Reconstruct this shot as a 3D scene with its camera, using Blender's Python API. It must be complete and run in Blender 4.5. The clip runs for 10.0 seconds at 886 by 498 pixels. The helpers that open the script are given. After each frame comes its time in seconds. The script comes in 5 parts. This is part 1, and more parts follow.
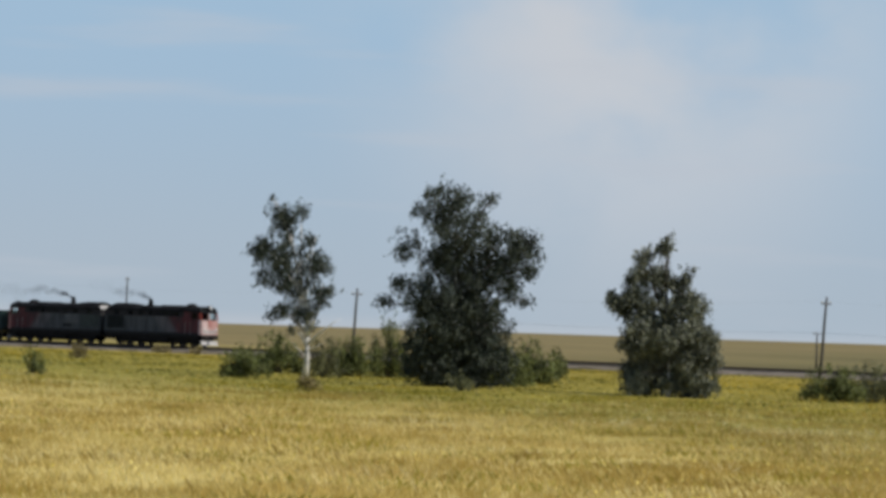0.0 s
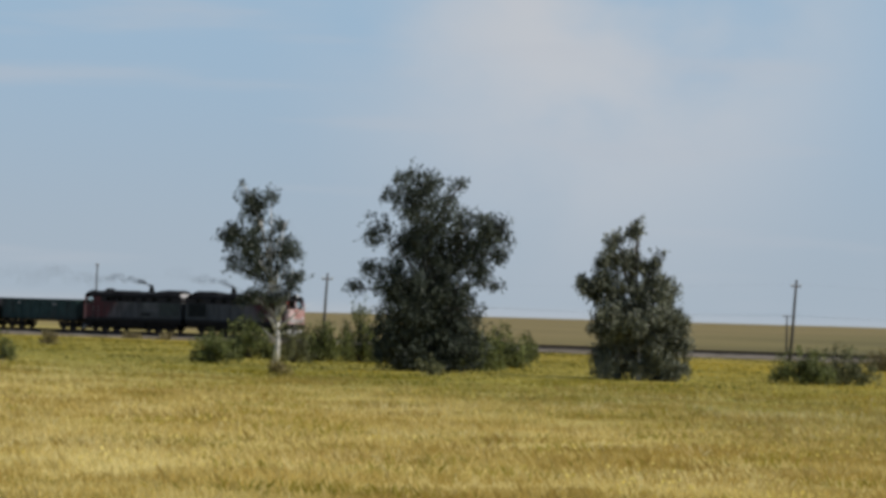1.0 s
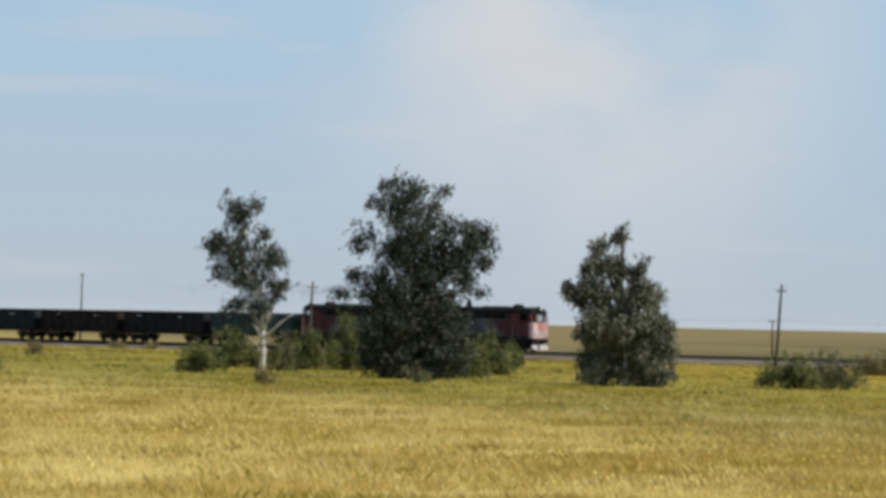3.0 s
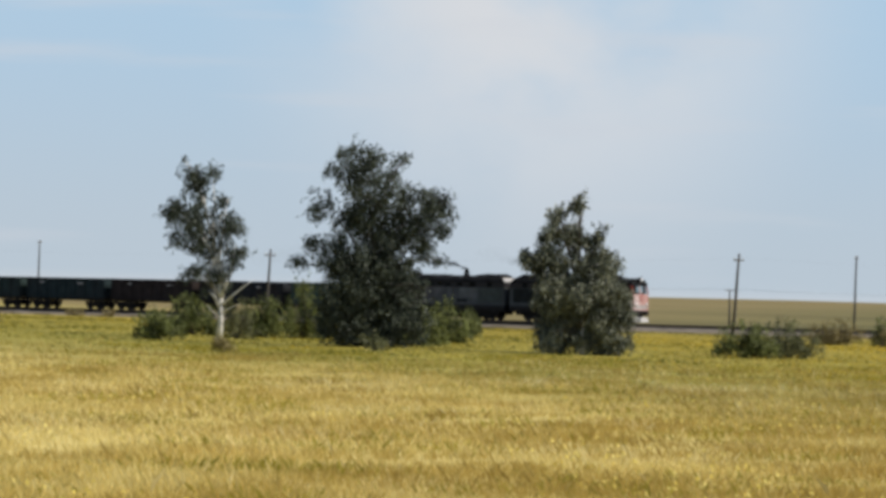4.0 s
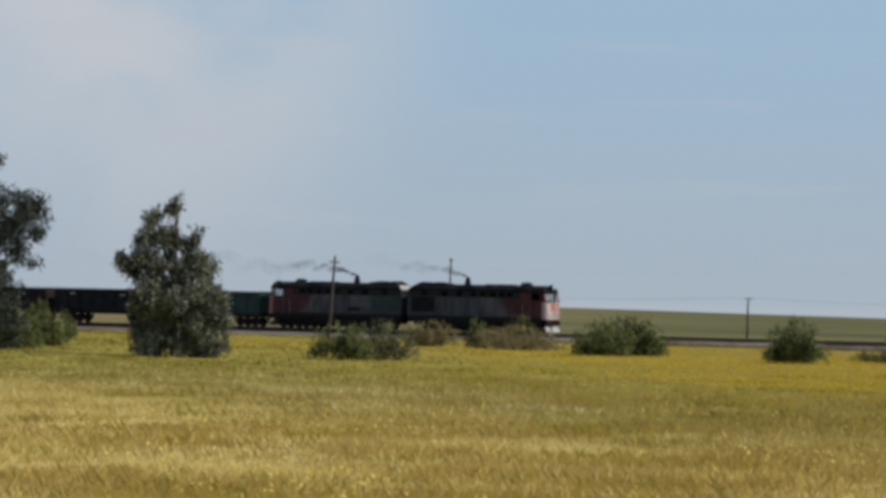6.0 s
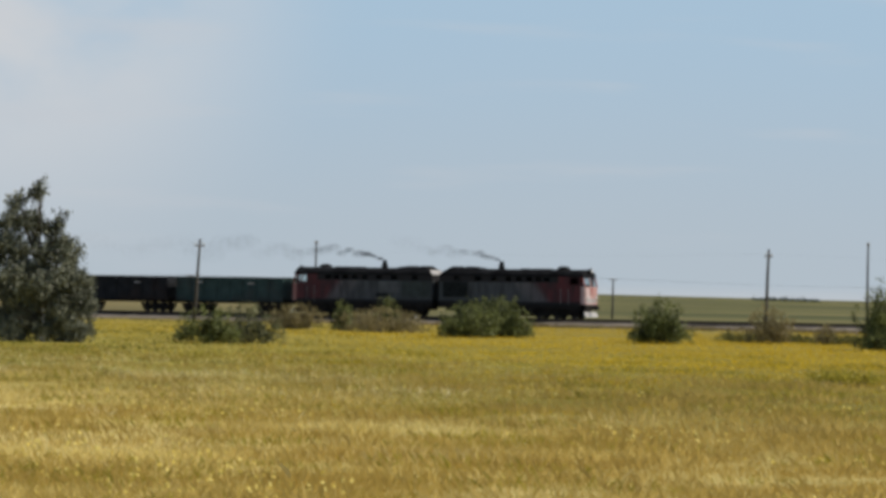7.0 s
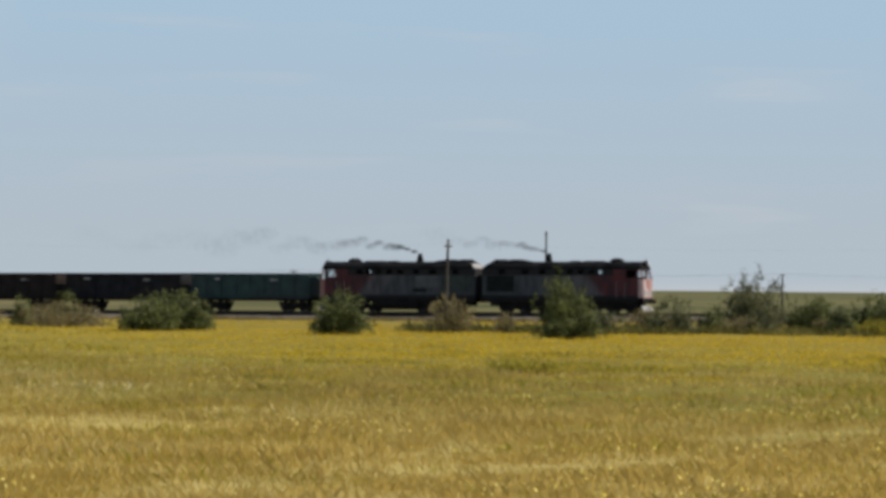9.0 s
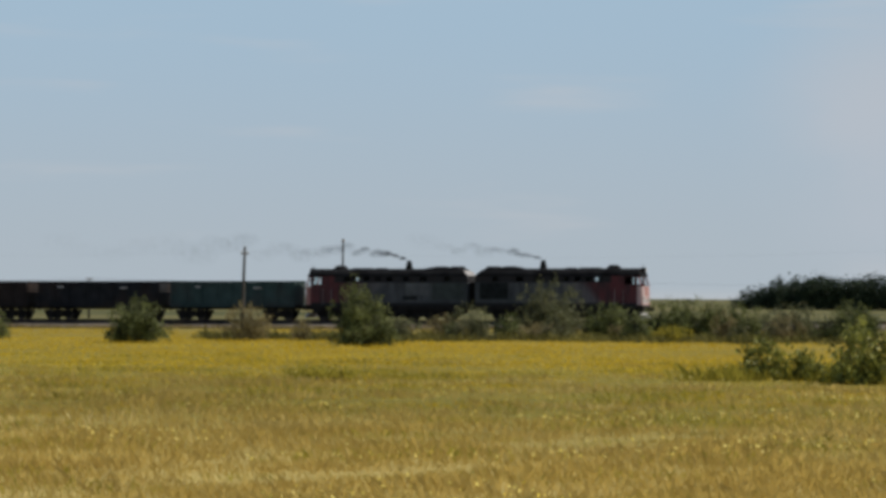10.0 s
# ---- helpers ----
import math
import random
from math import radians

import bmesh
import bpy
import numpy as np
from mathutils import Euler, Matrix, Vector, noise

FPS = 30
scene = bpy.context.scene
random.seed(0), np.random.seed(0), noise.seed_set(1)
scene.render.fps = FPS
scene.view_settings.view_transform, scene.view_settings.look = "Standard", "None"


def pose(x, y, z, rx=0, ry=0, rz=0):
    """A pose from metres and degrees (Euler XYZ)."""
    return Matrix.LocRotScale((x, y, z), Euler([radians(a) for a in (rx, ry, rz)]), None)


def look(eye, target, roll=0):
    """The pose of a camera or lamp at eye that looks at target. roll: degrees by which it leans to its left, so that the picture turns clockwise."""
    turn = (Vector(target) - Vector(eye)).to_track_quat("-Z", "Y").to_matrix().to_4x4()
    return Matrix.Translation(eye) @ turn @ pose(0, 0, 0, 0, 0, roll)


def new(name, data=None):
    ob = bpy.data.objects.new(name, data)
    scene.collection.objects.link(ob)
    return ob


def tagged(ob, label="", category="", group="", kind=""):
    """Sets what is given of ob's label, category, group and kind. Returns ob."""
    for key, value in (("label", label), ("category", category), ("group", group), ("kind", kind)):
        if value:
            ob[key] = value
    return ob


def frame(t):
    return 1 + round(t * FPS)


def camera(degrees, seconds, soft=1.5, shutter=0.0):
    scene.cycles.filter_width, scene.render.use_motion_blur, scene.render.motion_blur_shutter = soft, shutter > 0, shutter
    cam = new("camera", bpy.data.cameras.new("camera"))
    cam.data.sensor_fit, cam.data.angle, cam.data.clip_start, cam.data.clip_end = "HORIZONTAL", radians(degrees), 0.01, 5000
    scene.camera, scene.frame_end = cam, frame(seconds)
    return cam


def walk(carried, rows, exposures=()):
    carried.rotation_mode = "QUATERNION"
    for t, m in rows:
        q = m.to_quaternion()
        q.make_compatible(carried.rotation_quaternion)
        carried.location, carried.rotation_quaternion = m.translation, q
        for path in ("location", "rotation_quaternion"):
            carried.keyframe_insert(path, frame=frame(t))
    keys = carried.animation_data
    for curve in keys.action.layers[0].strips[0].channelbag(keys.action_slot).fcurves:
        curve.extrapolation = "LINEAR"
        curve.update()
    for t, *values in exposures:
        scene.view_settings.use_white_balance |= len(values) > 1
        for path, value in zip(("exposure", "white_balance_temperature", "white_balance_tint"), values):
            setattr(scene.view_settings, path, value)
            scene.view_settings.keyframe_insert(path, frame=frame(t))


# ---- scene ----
# ---------------------------------------------------------------- camera
EYE_Z = 3.2
cam = camera(15.784, 10.0, soft=3.8)
# seconds, heading (clockwise from +y), tilt up, roll, in degrees: a hand-held pan on one spot
PAN = [
    (0.0, -37.718, 1.425, 2.283), (0.2, -37.747, 1.309, 2.287), (0.3, -37.547, 1.134, 2.288), (0.5, -37.106, 0.943, 2.292),
    (0.7, -37.252, 0.824, 2.175), (0.8, -37.123, 0.860, 2.117), (1.0, -37.171, 1.165, 2.001), (1.2, -37.405, 1.057, 1.924),
    (1.3, -37.401, 0.917, 1.886), (1.5, -37.421, 0.685, 1.810), (1.7, -37.066, 0.594, 1.838), (1.8, -36.925, 0.933, 1.852),
    (2.0, -36.768, 1.151, 1.880), (2.2, -36.593, 1.286, 1.756), (3.3, -37.054, 1.221, 1.576), (3.5, -37.002, 0.629, 1.509),
    (3.7, -36.568, 0.428, 1.592), (3.8, -36.275, 0.528, 1.634), (4.0, -36.137, 0.758, 1.717), (4.2, -35.699, 1.055, 1.752),
    (4.3, -35.666, 0.976, 1.770), (4.5, -35.500, 1.234, 1.806), (4.7, -34.974, 1.249, 1.683), (4.8, -34.469, 1.285, 1.621),
    (5.0, -33.612, 1.315, 1.498), (5.2, -32.649, 1.445, 1.469), (5.3, -31.989, 1.361, 1.455), (5.5, -30.890, 1.076, 1.427),
    (5.7, -29.815, 1.028, 1.513), (5.8, -29.440, 0.971, 1.557), (6.0, -28.912, 1.006, 1.644), (6.2, -28.263, 1.009, 1.385),
    (7.3, -25.655, 0.600, 1.225), (7.5, -24.992, 0.581, 1.065), (7.7, -24.478, 0.826, 1.010), (7.8, -23.924, 0.777, 0.982),
    (8.0, -23.015, 0.878, 0.926), (8.2, -22.264, 0.908, 0.919), (8.3, -21.788, 0.835, 0.915), (8.5, -21.389, 0.710, 0.907),
    (8.7, -21.210, 0.717, 0.779), (8.8, -21.088, 0.681, 0.715), (9.0, -20.764, 0.690, 0.587), (9.2, -20.340, 0.674, 0.552),
    (9.3, -20.076, 0.616, 0.534), (9.5, -19.315, 0.477, 0.498), (9.7, -18.518, 0.792, 0.475), (9.8, -18.042, 0.775, 0.464),
    (10.0, -17.123, 0.853, 0.441)]
# seconds, stops, kelvin, tint
EXPOSURES = [(0.0, -0.04, 6300, 10), (1.0, -0.14, 6300, 10), (1.5, 0.06, 6400, 10), (2.2, -0.04, 6250, 10), (3.5, 0.22, 6650, 10), (4.0, 0.21, 6500, 10), (4.5, 0.05, 6400, 10),
             (5.0, -0.04, 6300, 10), (5.5, -0.12, 6300, 10), (6.2, -0.1, 6400, 10), (7.5, 0.12, 6650, 10), (8.5, 0.02, 6550, 10), (9.0, 0.06, 6650, 10),
             (9.5, 0.1, 6650, 10), (10.0, -0.05, 6650, 10)]
walk(cam, [(t, pose(0, 0, EYE_Z, 90 + tilt, 0, -head) @ pose(0, 0, 0, 0, 0, lean)) for t, head, tilt, lean in PAN], EXPOSURES)

# ---------------------------------------------------------------- light
SUN_AZ, SUN_EL = 68.0, 44.0          # clockwise from +y; behind the train and to the east
world = bpy.data.worlds.new("sky")
scene.world = world
world.use_nodes = True
wn, wl = world.node_tree.nodes, world.node_tree.links
bg = wn["Background"]
sky = wn.new("ShaderNodeTexSky")
sky.sky_type, sky.sun_disc = "NISHITA", False
sky.sun_elevation, sky.sun_rotation = radians(SUN_EL), radians(SUN_AZ)
sky.altitude, sky.air_density, sky.dust_density, sky.ozone_density = 300, 1.0, 0.4, 3.0
# near the horizon the blue thins into pale summer haze; higher up the clear sky takes over
wtc = wn.new("ShaderNodeTexCoord")
wsep = wn.new("ShaderNodeSeparateXYZ")
wl.new(wtc.outputs["Generated"], wsep.inputs[0])


def wrange(value, a, b, top=1.0):
    q = wn.new("ShaderNodeMapRange")
    q.interpolation_type = "SMOOTHSTEP"
    q.inputs["From Min"].default_value, q.inputs["From Max"].default_value, q.inputs["To Max"].default_value = a, b, top
    wl.new(value, q.inputs["Value"])
    return q.outputs["Result"]


def wblend(fac, one, two):
    q = wn.new("ShaderNodeMix")
    q.data_type = "RGBA"
    wl.new(fac, q.inputs[0])
    for k, c in ((6, one), (7, two)):
        if isinstance(c, tuple):
            q.inputs[k].default_value = (*c, 1)
        else:
            wl.new(c, q.inputs[k])
    return q.outputs[2]


def wnoise(scale, stretch, shift, rough=0.5):
    mp = wn.new("ShaderNodeMapping")
    mp.inputs["Scale"].default_value, mp.inputs["Location"].default_value = stretch, shift
    q = wn.new("ShaderNodeTexNoise")
    q.inputs["Scale"].default_value, q.inputs["Detail"].default_value, q.inputs["Roughness"].default_value = scale, 6.0, rough
    wl.new(wtc.outputs["Generated"], mp.inputs["Vector"])
    wl.new(mp.outputs["Vector"], q.inputs["Vector"])
    return q.outputs["Fac"]


low_sky = wblend(wrange(wsep.outputs["Z"], 0.0, 0.1), (4.95, 5.8, 6.6), (4.3, 6.0, 7.65))
low_sky = wblend(wrange(wsep.outputs["Z"], -0.001, 0.0045), (5.6, 6.15, 6.7), low_sky)
clear = wblend(wrange(wsep.outputs["Z"], 0.12, 0.4), low_sky, sky.outputs["Color"])
# soft banks of high cloud and thin streaks elsewhere
def cloud_bank(under, az, z, rim, core, white, shift):
    sub, size, both = wn.new("ShaderNodeVectorMath"), wn.new("ShaderNodeVectorMath"), wn.new("ShaderNodeMath")
    sub.operation, size.operation, both.operation = "SUBTRACT", "LENGTH", "MULTIPLY"
    wl.new(wtc.outputs["Generated"], sub.inputs[0])
    sub.inputs[1].default_value = (math.sin(radians(az)) * 0.996, math.cos(radians(az)) * 0.996, z)
    wl.new(sub.outputs[0], size.inputs[0])
    wl.new(wrange(size.outputs["Value"], rim, core), both.inputs[0])
    wl.new(wrange(wnoise(8.0, (1, 1, 1.6), shift), 0.28, 0.56), both.inputs[1])
    return wblend(both.outputs[0], under, white)


bank = cloud_bank(clear, -34.4, 0.1, 0.115, 0.02, (6.8, 7.05, 7.4), (0.3, 0.2, 0.1))
bank = cloud_bank(bank, -9.0, 0.05, 0.06, 0.01, (5.5, 6.2, 7.1), (0.9, 0.4, 0.3))
streaks = wrange(wnoise(3.0, (3.0, 3.0, 26.0), (0.55, 0.2, 0.4), 0.45), 0.55, 0.8, 0.5)
wl.new(wblend(streaks, bank, (6.2, 6.55, 7.1)), bg.inputs["Color"])
bg.inputs["Strength"].default_value = 0.085
sun_data = bpy.data.lights.new("sun", "SUN")
sun_data.energy, sun_data.angle, sun_data.color = 4.6, radians(0.5), (1.0, 0.94, 0.84)
sun_lamp = new("sun", sun_data)
a, e = radians(SUN_AZ), radians(SUN_EL)
sun_lamp.matrix_world = look((math.sin(a) * math.cos(e) * 50, math.cos(a) * math.cos(e) * 50, math.sin(e) * 50), (0, 0, 0))


# ---------------------------------------------------------------- materials
def node_mat(name):
    m = bpy.data.materials.new(name)
    m.use_nodes = True
    return m, m.node_tree.nodes, m.node_tree.links, m.node_tree.nodes["Principled BSDF"]


def surface(name, low, high, scale=6.0, rough=0.7, metal=0.0, bump=0.1, fine=40.0, stretch=(1, 1, 1), dirt=None, gloss=0.2):
    """A worn surface: two colours by a large and a fine noise, relief, uneven gloss, optional dirt stains."""
    m, n, l, p = node_mat(name)
    tc, mp = n.new("ShaderNodeTexCoord"), n.new("ShaderNodeMapping")
    mp.inputs["Scale"].default_value = stretch
    l.new(tc.outputs["Object"], mp.inputs["Vector"])
    big, small = n.new("ShaderNodeTexNoise"), n.new("ShaderNodeTexNoise")
    big.inputs["Scale"].default_value, big.inputs["Detail"].default_value = scale, 5
    small.inputs["Scale"].default_value, small.inputs["Detail"].default_value = fine, 3
    for q in (big, small):
        l.new(mp.outputs["Vector"], q.inputs["Vector"])
    add = n.new("ShaderNodeMath")
    add.operation = "MULTIPLY_ADD"
    l.new(small.outputs["Fac"], add.inputs[0])
    add.inputs[1].default_value = 0.35
    l.new(big.outputs["Fac"], add.inputs[2])
    ramp = n.new("ShaderNodeValToRGB")
    ramp.color_ramp.elements[0].position, ramp.color_ramp.elements[1].position = 0.45, 0.9
    ramp.color_ramp.elements[0].color, ramp.color_ramp.elements[1].color = (*low, 1), (*high, 1)
    l.new(add.outputs[0], ramp.inputs["Fac"])
    colour = ramp.outputs["Color"]
    if dirt:
        st = n.new("ShaderNodeTexNoise")
        st.inputs["Scale"].default_value, st.inputs["Detail"].default_value = scale * 0.4, 8
        l.new(mp.outputs["Vector"], st.inputs["Vector"])
        sr = n.new("ShaderNodeValToRGB")
        sr.color_ramp.elements[0].position, sr.color_ramp.elements[1].position = 0.48, 0.7
        l.new(st.outputs["Fac"], sr.inputs["Fac"])
        mx = n.new("ShaderNodeMix")
        mx.data_type = "RGBA"
        l.new(sr.outputs["Color"], mx.inputs[0])
        l.new(colour, mx.inputs[6])
        mx.inputs[7].default_value = (*dirt, 1)
        colour = mx.outputs[2]
    l.new(colour, p.inputs["Base Color"])
    rr = n.new("ShaderNodeMapRange")
    rr.inputs["To Min"].default_value, rr.inputs["To Max"].default_value = rough - 0.1, min(1, rough + 0.12)
    l.new(big.outputs["Fac"], rr.inputs["Value"])
    l.new(rr.outputs["Result"], p.inputs["Roughness"])
    p.inputs["Metallic"].default_value = metal
    p.inputs["Specular IOR Level"].default_value = gloss
    bp = n.new("ShaderNodeBump")
    bp.inputs["Strength"].default_value, bp.inputs["Distance"].default_value = bump, 0.02
    l.new(small.outputs["Fac"], bp.inputs["Height"])
    l.new(bp.outputs["Normal"], p.inputs["Normal"])
    return m


def leafy(name, low, high, patch=0.25, glow=0.45, mid=None, single=0.4, drift=0.0, gloss=0.15):
    """Leaves or blades: colour by the piece and by patches of the plan, light passing through them."""
    m, n, l, p = node_mat(name)
    geo = n.new("ShaderNodeNewGeometry")
    ns = n.new("ShaderNodeTexNoise")
    ns.inputs["Scale"].default_value, ns.inputs["Detail"].default_value = patch, 4
    l.new(geo.outputs["Position"], ns.inputs["Vector"])
    ad = n.new("ShaderNodeMath")
    ad.operation = "MULTIPLY_ADD"
    l.new(geo.outputs["Random Per Island"], ad.inputs[0])
    ad.inputs[1].default_value = single
    l.new(ns.outputs["Fac"], ad.inputs[2])
    if drift:
        # the field changes along a line aslant to the track
        sx, dr, su, aslant = n.new("ShaderNodeSeparateXYZ"), n.new("ShaderNodeMapRange"), n.new("ShaderNodeMath"), n.new("ShaderNodeMath")
        l.new(geo.outputs["Position"], sx.inputs[0])
        aslant.operation = "MULTIPLY_ADD"
        l.new(sx.outputs["Y"], aslant.inputs[0])
        aslant.inputs[1].default_value = 0.48
        l.new(sx.outputs["X"], aslant.inputs[2])
        dr.inputs["From Min"].default_value, dr.inputs["From Max"].default_value, dr.inputs["To Max"].default_value = -15, 7, drift
        l.new(aslant.outputs[0], dr.inputs["Value"])
        su.operation = "SUBTRACT"
        l.new(ad.outputs[0], su.inputs[0])
        l.new(dr.outputs["Result"], su.inputs[1])
        ad = su
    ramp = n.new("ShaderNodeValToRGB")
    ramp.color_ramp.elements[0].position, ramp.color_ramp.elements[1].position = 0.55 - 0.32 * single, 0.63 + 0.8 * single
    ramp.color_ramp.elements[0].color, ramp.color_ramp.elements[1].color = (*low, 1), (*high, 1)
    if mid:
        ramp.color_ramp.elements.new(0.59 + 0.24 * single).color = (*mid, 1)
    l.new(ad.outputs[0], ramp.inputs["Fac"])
    l.new(ramp.outputs["Color"], p.inputs["Base Color"])
    p.inputs["Roughness"].default_value = 0.5
    p.inputs["Specular IOR Level"].default_value = gloss
    tr = n.new("ShaderNodeBsdfTranslucent")
    l.new(ramp.outputs["Color"], tr.inputs["Color"])
    mix = n.new("ShaderNodeMixShader")
    mix.inputs[0].default_value = glow
    l.new(p.outputs[0], mix.inputs[1])
    l.new(tr.outputs[0], mix.inputs[2])
    l.new(mix.outputs[0], n["Material Output"].inputs["Surface"])
    return m


def ground_material():
    """Steppe soil and turf: straw colour near the road, greener then yellow towards the track, olive beyond."""
    m, n, l, p = node_mat("steppe")
    geo = n.new("ShaderNodeNewGeometry")
    sep = n.new("ShaderNodeSeparateXYZ")
    l.new(geo.outputs["Position"], sep.inputs[0])
    wob = n.new("ShaderNodeTexNoise")
    wob.inputs["Scale"].default_value, wob.inputs["Detail"].default_value = 0.03, 5
    l.new(geo.outputs["Position"], wob.inputs["Vector"])
    # zones run aslant to the track
    zx = n.new("ShaderNodeMath")
    zx.operation = "MULTIPLY_ADD"
    l.new(sep.outputs["X"], zx.inputs[0])
    zx.inputs[1].default_value = 0.42
    l.new(sep.outputs["Y"], zx.inputs[2])
    ad = n.new("ShaderNodeMath")
    ad.operation = "MULTIPLY_ADD"
    l.new(wob.outputs["Fac"], ad.inputs[0])
    ad.inputs[1].default_value = 40.0
    l.new(zx.outputs[0], ad.inputs[2])
    mr = n.new("ShaderNodeMapRange")
    mr.inputs["From Min"].default_value, mr.inputs["From Max"].default_value = 20, 420
    l.new(ad.outputs[0], mr.inputs["Value"])
    ramp = n.new("ShaderNodeValToRGB")
    el = ramp.color_ramp.elements
    el[0].position, el[0].color = 0.03, (0.55, 0.44, 0.155, 1)
    el[1].position, el[1].color = 0.95, (0.19, 0.15, 0.065, 1)
    for pos, c in ((0.12, (0.53, 0.42, 0.14)), (0.185, (0.23, 0.2, 0.036)), (0.42, (0.29, 0.22, 0.032)), (0.56, (0.28, 0.23, 0.07)), (0.66, (0.2, 0.155, 0.065))):
        el.new(pos).color = (*c, 1)
    l.new(mr.outputs["Result"], ramp.inputs["Fac"])
    vor = n.new("ShaderNodeTexNoise")
    vor.inputs["Scale"].default_value, vor.inputs["Detail"].default_value = 0.5, 8
    l.new(geo.outputs["Position"], vor.inputs["Vector"])
    far = n.new("ShaderNodeTexNoise")
    far.inputs["Scale"].default_value, far.inputs["Detail"].default_value = 0.05, 7
    fmap = n.new("ShaderNodeMapping")
    fmap.inputs["Scale"].default_value = (0.6, 1.0, 1.0)
    l.new(geo.outputs["Position"], fmap.inputs["Vector"])
    l.new(fmap.outputs["Vector"], far.inputs["Vector"])
    v1 = n.new("ShaderNodeMath")
    v1.operation = "ADD"
    l.new(vor.outputs["Fac"], v1.inputs[0])
    l.new(far.outputs["Fac"], v1.inputs[1])
    v2 = n.new("ShaderNodeMapRange")
    v2.inputs["From Min"].default_value, v2.inputs["From Max"].default_value = 1.0, 2.2
    v2.inputs["To Min"].default_value, v2.inputs["To Max"].default_value = 0.7, 1.28
    wide, wmp, v3 = n.new("ShaderNodeTexNoise"), n.new("ShaderNodeMapping"), n.new("ShaderNodeMath")
    wide.inputs["Scale"].default_value, wide.inputs["Detail"].default_value = 0.007, 6
    wmp.inputs["Scale"].default_value = (0.3, 1.0, 1.0)
    l.new(geo.outputs["Position"], wmp.inputs["Vector"])
    l.new(wmp.outputs["Vector"], wide.inputs["Vector"])
    v3.operation = "MULTIPLY_ADD"
    l.new(wide.outputs["Fac"], v3.inputs[0])
    v3.inputs[1].default_value = 1.2
    l.new(v1.outputs[0], v3.inputs[2])
    l.new(v3.outputs[0], v2.inputs["Value"])
    hsv = n.new("ShaderNodeHueSaturation")
    l.new(ramp.outputs["Color"], hsv.inputs["Color"])
    east, em = n.new("ShaderNodeMapRange"), n.new("ShaderNodeMath")
    # the field changes along a line aslant to the track
    aslant = n.new("ShaderNodeMath")
    aslant.operation = "MULTIPLY_ADD"
    l.new(sep.outputs["Y"], aslant.inputs[0])
    aslant.inputs[1].default_value = 0.48
    l.new(sep.outputs["X"], aslant.inputs[2])
    east.inputs["From Min"].default_value, east.inputs["From Max"].default_value = -16.0, 8.0
    east.inputs["To Min"].default_value, east.inputs["To Max"].default_value = 1.07, 0.85
    l.new(aslant.outputs[0], east.inputs["Value"])
    em.operation = "MULTIPLY"
    l.new(v2.outputs["Result"], em.inputs[0])
    l.new(east.outputs["Result"], em.inputs[1])
    l.new(em.outputs[0], hsv.inputs["Value"])
    # beyond the track the plain is tan in the west and olive green in the east
    past, west, pw, olive = n.new("ShaderNodeMapRange"), n.new("ShaderNodeMapRange"), n.new("ShaderNodeMath"), n.new("ShaderNodeMix")
    past.inputs["From Min"].default_value, past.inputs["From Max"].default_value = 292, 330
    west.inputs["From Min"].default_value, west.inputs["From Max"].default_value = -130.0, 15.0
    l.new(sep.outputs["Y"], past.inputs["Value"])
    l.new(aslant.outputs[0], west.inputs["Value"])
    pw.operation, olive.data_type = "MULTIPLY", "RGBA"
    l.new(past.outputs["Result"], pw.inputs[0])
    l.new(west.outputs["Result"], pw.inputs[1])
    l.new(pw.outputs[0], olive.inputs[0])
    l.new(hsv.outputs["Color"], olive.inputs[6])
    tint = n.new("ShaderNodeMix")
    tint.data_type = "RGBA"
    streak, smap, gain = n.new("ShaderNodeTexNoise"), n.new("ShaderNodeMapping"), n.new("ShaderNodeMapRange")
    streak.inputs["Scale"].default_value, streak.inputs["Detail"].default_value = 0.012, 6
    smap.inputs["Scale"].default_value = (0.55, 1.0, 1.0)
    l.new(geo.outputs["Position"], smap.inputs["Vector"])
    l.new(smap.outputs["Vector"], streak.inputs["Vector"])
    gain.inputs["From Min"].default_value, gain.inputs["From Max"].default_value = 0.36, 0.66
    l.new(streak.outputs["Fac"], gain.inputs["Value"])
    l.new(gain.outputs["Result"], tint.inputs[0])
    tint.inputs[6].default_value, tint.inputs[7].default_value = (0.052, 0.062, 0.024, 1), (0.19, 0.165, 0.062, 1)
    l.new(tint.outputs[2], olive.inputs[7])
    l.new(olive.outputs[2], p.inputs["Base Color"])
    p.inputs["Roughness"].default_value = 0.95
    p.inputs["Specular IOR Level"].default_value = 0.1
    bp = n.new("ShaderNodeBump")
    bp.inputs["Strength"].default_value, bp.inputs["Distance"].default_value = 0.6, 0.2
    l.new(vor.outputs["Fac"], bp.inputs["Height"])
    l.new(bp.outputs["Normal"], p.inputs["Normal"])
    return m


